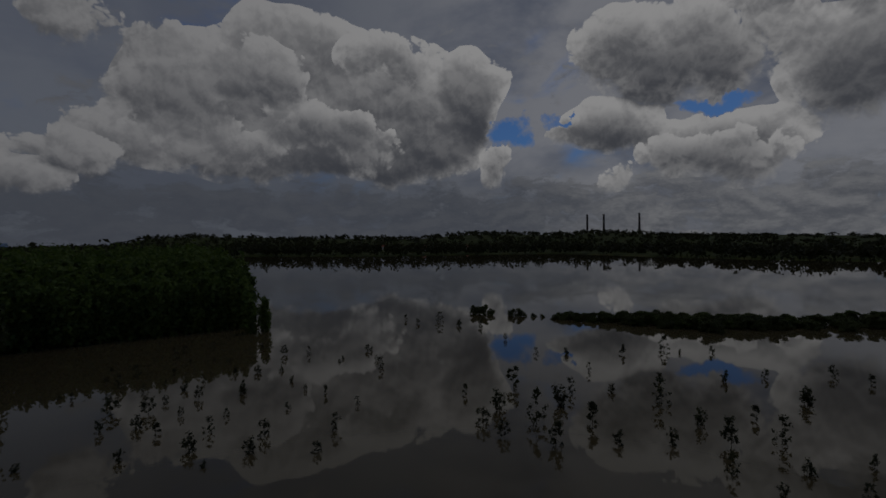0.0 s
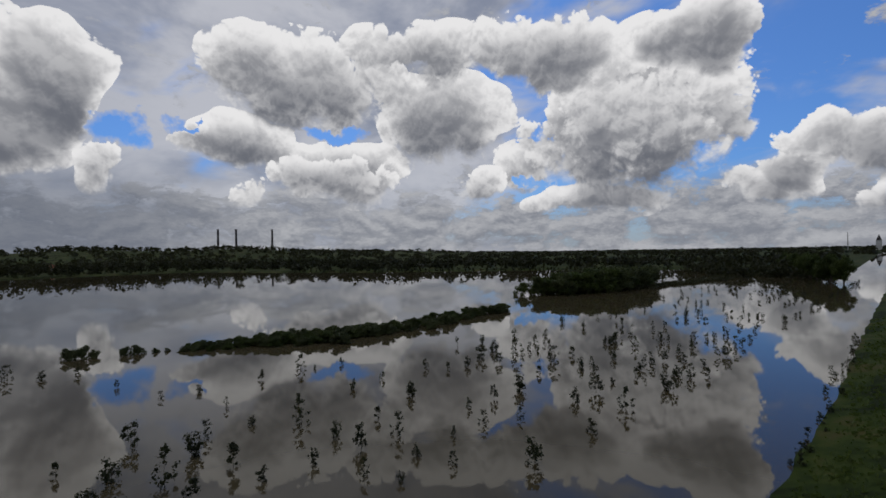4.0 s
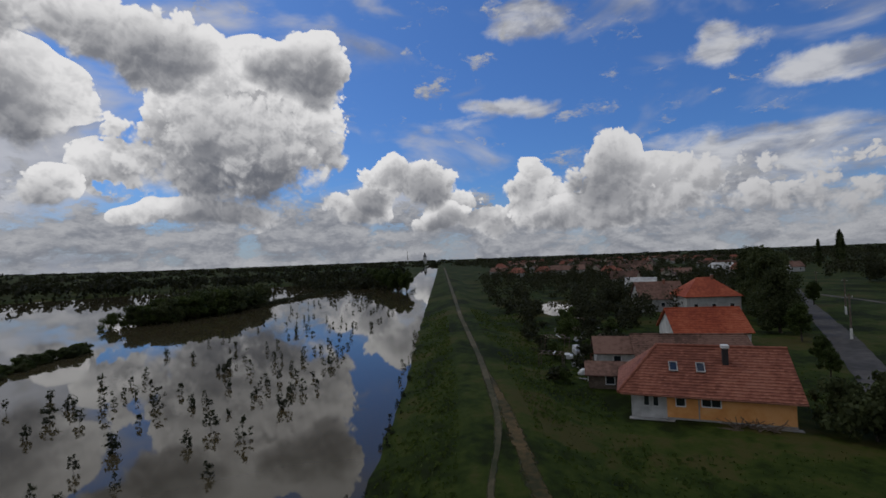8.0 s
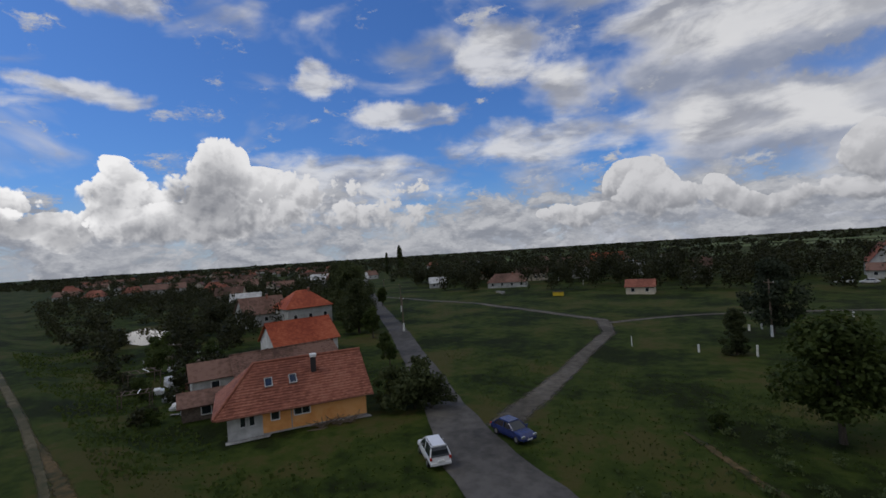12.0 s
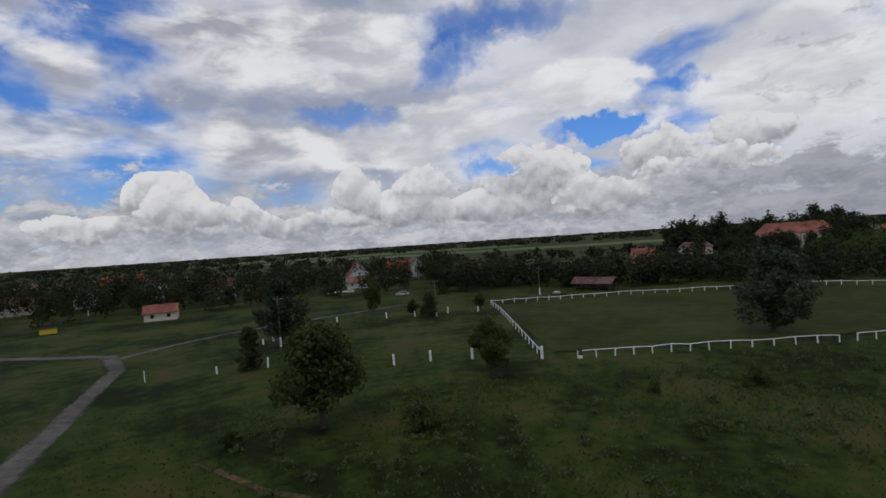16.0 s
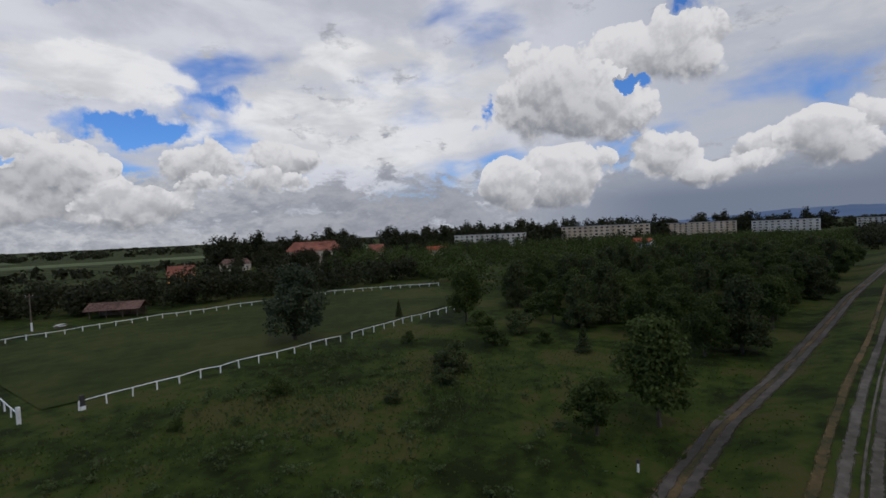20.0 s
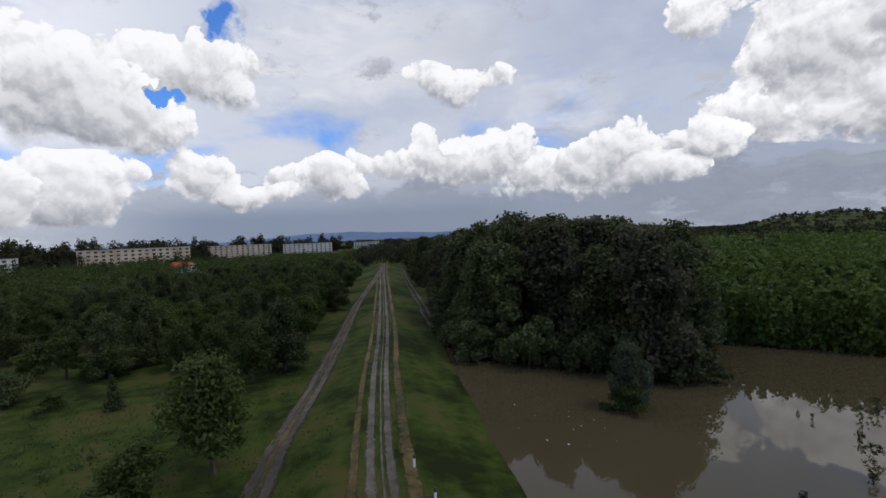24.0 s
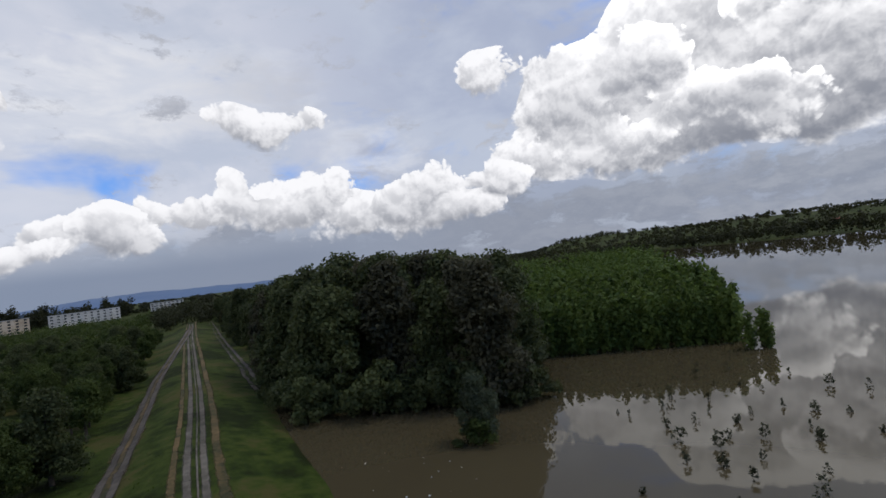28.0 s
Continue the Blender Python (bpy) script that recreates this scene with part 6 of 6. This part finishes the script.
for x, y, h, r in ((-3, -67.3, 1.5, 0.16), (-8.2, -67.2, 1.5, 0.16), (-14, -66, 1.5, 0.16), (8.9, -109.4, 1.3, 0.14), (-2.3, -110.2, 1.3, 0.14), (-8.8, -108.9, 1.2, 0.13), (-16.7, -110.2, 1.5, 0.16), (-23.6, -108.3, 1.3, 0.14), (15.5, -72.9, 1.5, 0.12), (22.4, -72, 1.1, 0.12), (19.4, -93.8, 1.1, 0.14), (20.6, -91, 1.0, 0.14), (-5.6, -43.2, 1.2, 0.10), (31.7, -71.1, 1.6, 0.05)):
    ob = root("white_post", pose(x, y, float(ground_z(x, y)), random.uniform(-3, 3), random.uniform(-3, 3)), "whitewashed concrete marker post in the grass", "post", "white marker posts")
    part("post", boxed(-r, -r, -0.3, r, r, h, bevel=0.02), M["white_paint"], ob)

for x, y, h in ((16.6, -87, 9.0), (-13.6, -107, 8.4), (-45.6, -128.5, 8.0), (150, -175, 9), (118, -187, 10), (96, -170, 9), (-92, -150, 9), (-140, -160, 9), (-190, -190, 10), (105, -84, 8), (78, -63, 7.5), (140, -104, 8)):
    ob = root("utility_pole", pose(x, y, float(ground_z(x, y)), random.uniform(-1, 1), random.uniform(-1, 1)), "wooden utility pole with a whitewashed base", "pole", "utility poles")
    part("pole", rod(bmesh.new(), (0, 0, 1.8), (0, 0, h), 0.15, 0.10, 8), M["wood"], ob)
    part("base", rod(bmesh.new(), (0, 0, -0.3), (0, 0, 1.8), 0.20, 0.17, 8), M["white_paint"], ob, "whitewashed concrete base")
    part("crossarm", boxed(-0.7, -0.05, h - 0.6, 0.7, 0.05, h - 0.48), M["wood"], ob)
    for sx in (-0.6, 0.0, 0.6):
        part("insulator", rod(bmesh.new(), (sx, 0, h - 0.48), (sx, 0, h - 0.28), 0.045, 0.03, 6), M["white_paint"], ob)

shelter = root("shelter", facing(-57.5, -133, -0.66, 0.75), "open timber shelter with a red-brown tiled roof", "shelter")
for x in (0.3, 3.9, 7.5, 10.7):
    for y in (0.2, 4.6):
        part("post", boxed(x, y, -0.2, x + 0.2, y + 0.2, 2.2), M["wood"], shelter)
part("back_wall", boxed(0.3, 4.85, 0, 10.9, 4.95, 2.0), M["wood"], shelter)
bm = bmesh.new()
roof_slope(bm, (-0.6, -0.7, 1.9), (11.8, -0.7, 1.9), (11.8, 2.5, 3.6), (-0.6, 2.5, 3.6), 0.1)
roof_slope(bm, (11.8, 5.7, 1.9), (-0.6, 5.7, 1.9), (-0.6, 2.5, 3.6), (11.8, 2.5, 3.6), 0.1)
sroof = part("roof", bm, M["roof_brown"], shelter)
bm = bmesh.new()
tiles(bm, (-0.6, -0.7, 1.9), (11.8, -0.7, 1.9), (11.8, 2.5, 3.6), (-0.6, 2.5, 3.6), 0.5, 0.5, 0.04, 0.1)
tagged(part("roof_tiles", bm, M["roof_brown"], sroof), kind="stuff")
table = root("picnic_table", facing(-50, -127, 1, 0.3), "pale wooden picnic table near the shelter", "table")
part("tabletop", boxed(-0.9, -0.4, 0.7, 0.9, 0.4, 0.77), M["white_paint"], table)
for y in (-0.75, 0.75):
    part("bench", boxed(-0.9, y - 0.15, 0.4, 0.9, y + 0.15, 0.46), M["white_paint"], table)
for x in (-0.7, 0.7):
    part("leg", boxed(x - 0.05, -0.75, -0.05, x + 0.05, 0.75, 0.4), M["wood"], table)
    part("leg", boxed(x - 0.05, -0.1, 0.4, x + 0.05, 0.1, 0.7), M["wood"], table)


# ---- vehicles ----
def car(name, m, paint, label, suv):
    """Body lofted from cross-sections along x; the nose points to +x."""
    ob = root(name, m, label, "car")
    L, W = (4.5, 1.80) if suv else (4.3, 1.70)
    if suv:
        prof = [(-2.25, 0.62, 0.50), (-2.18, 0.42, 0.95), (-1.2, 0.30, 1.02), (0.9, 0.30, 1.02), (1.9, 0.32, 0.92), (2.2, 0.42, 0.72), (2.25, 0.55, 0.62)]
        cabin = [(-2.16, 1.00, 0.78), (-1.85, 1.60, 0.64), (-0.6, 1.70, 0.64), (0.35, 1.62, 0.64), (1.15, 1.02, 0.76)]
    else:
        prof = [(-2.15, 0.60, 0.55), (-2.08, 0.40, 0.88), (-1.3, 0.28, 0.94), (0.8, 0.28, 0.92), (1.8, 0.30, 0.80), (2.1, 0.40, 0.64), (2.15, 0.5, 0.58)]
        cabin = [(-1.75, 0.93, 0.74), (-1.2, 1.36, 0.60), (-0.4, 1.42, 0.60), (0.25, 1.36, 0.60), (1.0, 0.92, 0.72)]
    bm = bmesh.new()
    rings = []
    for x, lo, hi in prof:
        w = W / 2 * (0.90 if abs(x) > 2.1 else 0.97 if abs(x) > 1.9 else 1.0)
        rings.append([bm.verts.new(p) for p in ((x, -w * 0.94, lo), (x, -w, lo + (hi - lo) * 0.4), (x, -w * 0.95, hi - 0.04), (x, -w * 0.82, hi), (x, w * 0.82, hi), (x, w * 0.95, hi - 0.04), (x, w, lo + (hi - lo) * 0.4), (x, w * 0.94, lo))])
    for a, b in zip(rings, rings[1:]):
        for i in range(8):
            bm.faces.new((a[i], a[(i + 1) % 8], b[(i + 1) % 8], b[i]))
    bm.faces.new(rings[0])
    bm.faces.new(rings[-1][::-1])
    bmesh.ops.recalc_face_normals(bm, faces=bm.faces)
    body = part("body", bm, M[paint], ob)
    bm = bmesh.new()
    rings = []
    for x, z, hw in cabin:
        rings.append([bm.verts.new(p) for p in ((x, -W / 2 * 0.93, cabin[0][1] - 0.03), (x, -hw * 1.04, z - 0.05), (x, -hw * 0.9, z), (x, hw * 0.9, z), (x, hw * 1.04, z - 0.05), (x, W / 2 * 0.93, cabin[0][1] - 0.03))])
    for a, b in zip(rings, rings[1:]):
        for i in range(5):
            bm.faces.new((a[i], a[i + 1], b[i + 1], b[i]))
    bmesh.ops.recalc_face_normals(bm, faces=bm.faces)
    part("cabin_glass", bm, M["glass"], ob, "dark tinted windows")
    x0, x1 = cabin[1][0], cabin[3][0]
    part("roof_panel", boxed(x0 + 0.04, -0.60, cabin[1][1] - 0.02, x1 - 0.04, 0.60, cabin[2][1] + 0.03, bevel=0.03), M[paint], ob)
    for s in (-1, 1):
        for i in (1, 3):
            j = 0 if i == 1 else 4
            part("pillar", rod(bmesh.new(), (cabin[i][0], s * 0.62, cabin[i][1] - 0.02), (cabin[j][0], s * 0.80, cabin[j][1] - 0.02), 0.05, 0.06, 6), M[paint], ob)
        part("pillar", rod(bmesh.new(), (cabin[2][0] + 0.1, s * 0.655, cabin[2][1] - 0.03), (cabin[2][0] + 0.1, s * 0.82, cabin[0][1]), 0.045, 0.05, 6), M[paint], ob)
    if suv:
        bm = bmesh.new()
        for s in (-1, 1):
            rod(bm, (-1.7, s * 0.55, 1.76), (0.2, s * 0.55, 1.74), 0.025, sides=6)
            for x in (-1.6, 0.1):
                rod(bm, (x, s * 0.55, 1.64), (x, s * 0.55, 1.76), 0.02, sides=6)
        part("roof_rail", bm, M["stack"], ob, "black roof rails")
        part("rear_window", boxed(-2.10, -0.62, 1.08, -2.03, 0.62, 1.48, bevel=0.02), M["glass"], ob)
    part("bumper", boxed(-L / 2 - 0.06, -W / 2 * 0.9, 0.36, -L / 2 + 0.1, W / 2 * 0.9, 0.62, bevel=0.04), M[paint], ob)
    part("bumper", boxed(L / 2 - 0.1, -W / 2 * 0.9, 0.30, L / 2 + 0.05, W / 2 * 0.9, 0.55, bevel=0.04), M[paint], ob)
    part("number_plate", boxed(-L / 2 - 0.075, -0.26, 0.66, -L / 2 + 0.02, 0.26, 0.77), M["white_paint"], ob)
    part("number_plate", boxed(L / 2 + 0.03, -0.26, 0.38, L / 2 + 0.065, 0.26, 0.49), M["white_paint"], ob)
    for s in (-1, 1):
        part("tail_lamp", boxed(-L / 2 - 0.01, s * 0.76 - 0.09, 0.78, -L / 2 + 0.12, s * 0.76 + 0.09, 1.02 if suv else 0.88, bevel=0.015), M["lamp_red"], ob)
        part("headlight", boxed(L / 2 - 0.16, s * 0.64 - 0.17, 0.60, L / 2 - 0.01, s * 0.64 + 0.17, 0.74, bevel=0.02), M["chrome"], ob, "clear headlight")
        part("mirror", boxed(0.75, s * 0.93 - 0.09, 0.96, 0.90, s * 0.93 + 0.09, 1.10, bevel=0.03), M[paint], ob)
        for x in (-1.32, 1.36):
            r = 0.34 if suv else 0.30
            w = part("wheel", rod(bmesh.new(), (x, s * (W / 2 - 0.20), r), (x, s * (W / 2 + 0.015), r), r, sides=20), M["tyre"], ob)
            part("rim", rod(bmesh.new(), (x, s * (W / 2 + 0.012), r), (x, s * (W / 2 + 0.03), r), r * 0.62, r * 0.5, 14), M["chrome"], w)
    return ob


def heading(x, y, az, z=None):
    return pose(x, y, float(ground_z(x, y)) + 0.05 if z is None else z, 0, 0, 90 - az)


car("white_car", heading(27.2, -25.0, 118), "car_white", "white station wagon with roof rails parked at the street", True)
car("blue_car", heading(24.8, -32.2, 282), "car_blue", "dark blue hatchback parked at the junction", False)
car("grey_car", heading(11.4, -179.3, 100), "car_white", "pale car parked before a house", False)
car("pale_car", heading(17, -180, 80), "car_white", "pale car parked before a house", True)
car("pale_car", heading(-7.8, -154.7, 95), "scrap", "grey car parked at the green's edge", False)

# ---- yards, scrap and litter ----
skip = root("yellow_skip", heading(82.9, -131.2, 60), "yellow skip standing at a garden fence", "skip")
bm = boxed(-1.7, -0.9, 0.1, 1.7, 0.9, 1.4, bevel=0.06)
part("bin", bm, M["yellow"], skip)
part("rim", boxed(-1.8, -1.0, 1.4, 1.8, 1.0, 1.52), M["stack"], skip)
for i, (x, y, w, d, h, mat, lab, kind) in enumerate(((74.6, -17.4, 3.6, 1.6, 1.2, "scrap", "pale tarpaulin sheet over scrap in the yard", "tarpaulin"), (76, -22.5, 2.8, 1.4, 1.0, "scrap", "pale tarpaulin sheet over scrap in the yard", "tarpaulin"), (71.5, -15.5, 2.0, 1.2, 0.8, "white_paint", "white crate in the cluttered yard", "crate"), (66, -15, 1.4, 0.9, 1.1, "scrap", "old grey cabinet in the cluttered yard", "cabinet"), (60.8, -14.7, 1.1, 0.8, 0.8, "white_paint", "white washing machine dumped in the grass", "appliance"), (69, -19, 1.5, 1.0, 1.0, "wood", "stack of old boards in the yard", "boards"), (79, -25, 2.4, 1.2, 0.9, "scrap", "pale tarpaulin sheet over scrap in the yard", "tarpaulin"), (84, -24, 2.6, 1.2, 1.4, "wood", "rickety wooden hutch in the yard", "hutch"), (95, -30, 3, 1.4, 1.2, "scrap", "pale plastic cold frame in a garden", "cold frame"), (124, -42, 4, 1.4, 0.5, "white_paint", "white plastic sheet in a garden", "sheet"), (60.9, -140.5, 0.7, 0.7, 0.9, "white_paint", "white drum at the green's edge", "drum"), (108, -134, 2.2, 1.6, 1.0, "concrete", "grey rubble heap beside the lane", "rubble"), (112, -136, 1.8, 1.4, 0.8, "concrete", "grey rubble heap beside the lane", "rubble"))):
    ob = root("yard_item" if kind == "boards" else kind.replace(" ", "_"), heading(x, y, random.uniform(80, 130), float(ground_z(x, y)) - 0.03), lab, kind)
    bm = bmesh.new()
    for j in range(3):
        ox, oy = random.uniform(-0.25, 0.25) * w, random.uniform(-0.2, 0.2) * d
        box(bm, ox - w * 0.36, oy - d * 0.36, 0, ox + w * 0.36, oy + d * 0.36, h * (0.55 + 0.2 * j), bevel=min(w, d, h) * 0.12)
    part("body", bm, M[mat], ob)

# frames, boards and sheets lying about the back yards
def lean_frame(x, y, turn, w, h, label):
    """An open timber frame of four posts and rails, half collapsed."""
    ob = root("timber_frame", pose(x, y, float(ground_z(x, y)), random.uniform(-4, 4), random.uniform(-4, 4), turn), label, "timber frame", "timber frames of the yards")
    d = w * 0.6
    for px in (0, w):
        for py in (0, d):
            part("post", boxed(px - 0.05, py - 0.05, -0.2, px + 0.05, py + 0.05, h), M["wood"], ob)
    for py in (0, d):
        part("rail", boxed(-0.15, py - 0.04, h, w + 0.15, py + 0.04, h + 0.1), M["wood"], ob)
    for k in range(4):
        px = w * (k + 0.5) / 4
        part("slat", boxed(px - 0.05, -0.1, h + 0.1, px + 0.05, d + 0.1, h + 0.16), M["white_paint" if k % 3 == 1 else "wood"], ob)


for x, y, turn, w, h in ((66, -13.5, 70, 3.2, 1.9), (79, -16.5, 95, 4.0, 2.1), (88, -21, 60, 3.4, 1.8), (99, -25, 80, 3.0, 2.0), (72.5, -25, 100, 2.6, 1.7)):
    lean_frame(x, y, turn, w, h, "weathered open timber frame in a cluttered yard")
for i in range(34):
    x = 58 + 52 * random.random()
    y = -12.5 - (x - 58) * 0.22 - 7 * random.random()
    ob = root("board", pose(x, y, float(ground_z(x, y)) + 0.25 * random.random(), random.uniform(-10, 10), random.uniform(-14, 14), random.uniform(0, 180)), "pale board or sheet lying in a back yard", "board", "boards and sheets of the yards")
    w, d = random.uniform(0.5, 1.9), random.uniform(0.15, 0.7)
    part("sheet", boxed(-w / 2, -d / 2, 0, w / 2, d / 2, 0.05, bevel=0.01), M[random.choice(("scrap", "scrap", "wood", "white_paint", "concrete"))], ob)
for i in range(9):
    x, y = 60 + 40 * random.random(), -14 - 9 * random.random()
    ob = root("barrel", pose(x, y, float(ground_z(x, y)), 0, 0, 0), "dented drum standing in a back yard", "barrel", "barrels of the yards")
    mat_ = M[random.choice(("scrap", "stack", "brick"))]
    part("body", rod(bmesh.new(), (0, 0, 0), (0, 0, 0.86), 0.29, 0.29, 14), mat_, ob)
    for z_ in (0.03, 0.3, 0.58, 0.84):
        part("hoop", rod(bmesh.new(), (0, 0, z_ - 0.02), (0, 0, z_ + 0.02), 0.305, 0.305, 14), mat_, ob)
stand("yard_trees", pond_side(scatter([(84, -24), (112, -22), (150, -32), (190, -62), (168, -92), (140, -76), (128, -60), (108, -50), (98, -40)], 46)), 5.6, 2.6, 300, 0.26, "leaf_far", "dark fruit trees between the yards")

# a flooded hollow behind the levee
def pool(name, cx, cy, rx, ry, turn, label, z=0.14):
    verts = [(0, 0, 0)]
    for i in range(28):
        a = i / 28 * math.tau
        r = 1 + 0.22 * noise.noise(Vector((math.cos(a) * 1.5 + cx, math.sin(a) * 1.5, 0.3)))
        verts.append((math.cos(a) * rx * r, math.sin(a) * ry * r, 0))
    ob = mesh_object(name, verts, [(0, i + 1, (i + 1) % 28 + 1) for i in range(28)], M["water"])
    ob.matrix_basis = pose(cx, cy, z, 0, 0, turn)
    return tagged(ob, label, "water", kind="structure")


pool("pond", 137, -27, 17, 5.5, -10, "small bright pond behind the levee")
pool("puddle", -46.5, -3.2, 0.5, 1.4, 60, "muddy puddle on the dirt track", 0.16)

# flotsam at the flooded levee foot
for i in range(16):
    x = -52 + 16 * random.random()
    y = float(levee_y(x)) + random.uniform(12.5, 20) + (x + 45) * 0.2
    bm = boxed(-0.13, -0.07, -0.04, 0.13, 0.07, 0.07, bevel=0.03)
    ob = part("litter", bm, M["scrap"] if i % 3 else M["wood"], None)
    s = random.uniform(0.3, 0.8)
    ob.matrix_basis = pose(x, y, 0.03, random.uniform(-15, 15), 0, random.uniform(0, 180)) @ Matrix.Diagonal((s, s, s, 1))
    tagged(ob, "small pale piece of litter floating in flood water", "litter", "litter in the flood")
for x, y in ((-37.9, 6.3), (-33.6, 6.2), (-39.2, -7.4)):
    ob = root("marker_stake", pose(x, y, float(ground_z(x, y))), "short white stake with a dark band on the levee", "stake", "stakes on the levee")
    part("stake", rod(bmesh.new(), (0, 0, -0.2), (0, 0, 0.62), 0.09, 0.08, 8), M["white_paint"], ob)
    part("band", rod(bmesh.new(), (0, 0, 0.62), (0, 0, 0.86), 0.094, 0.09, 8), M["stack"], ob)

# barrier across the levee road
barrier = root("road_barrier", facing(-32.9, 0.8, 0.09, 0.995, float(ground_z(-32.9, 2.8))), "low road barrier with a black and white bar", "barrier")
part("post", boxed(-0.09, -0.09, -0.3, 0.09, 0.09, 0.98, bevel=0.015), M["white_paint"], barrier, "white steel post")
part("post", boxed(4.51, -0.09, -0.3, 4.69, 0.09, 0.98, bevel=0.015), M["stack"], barrier, "dark steel post")
for x0_, x1_, mat_ in ((-0.3, 1.6, "stack"), (1.6, 3.0, "white_paint"), (3.0, 4.75, "stack")):
    part("bar", rod(bmesh.new(), (x0_, 0, 0.98), (x1_, 0, 0.98), 0.06, 0.06, 10), M[mat_], barrier, "white stretch of the bar" if mat_ == "white_paint" else "black stretch of the bar")
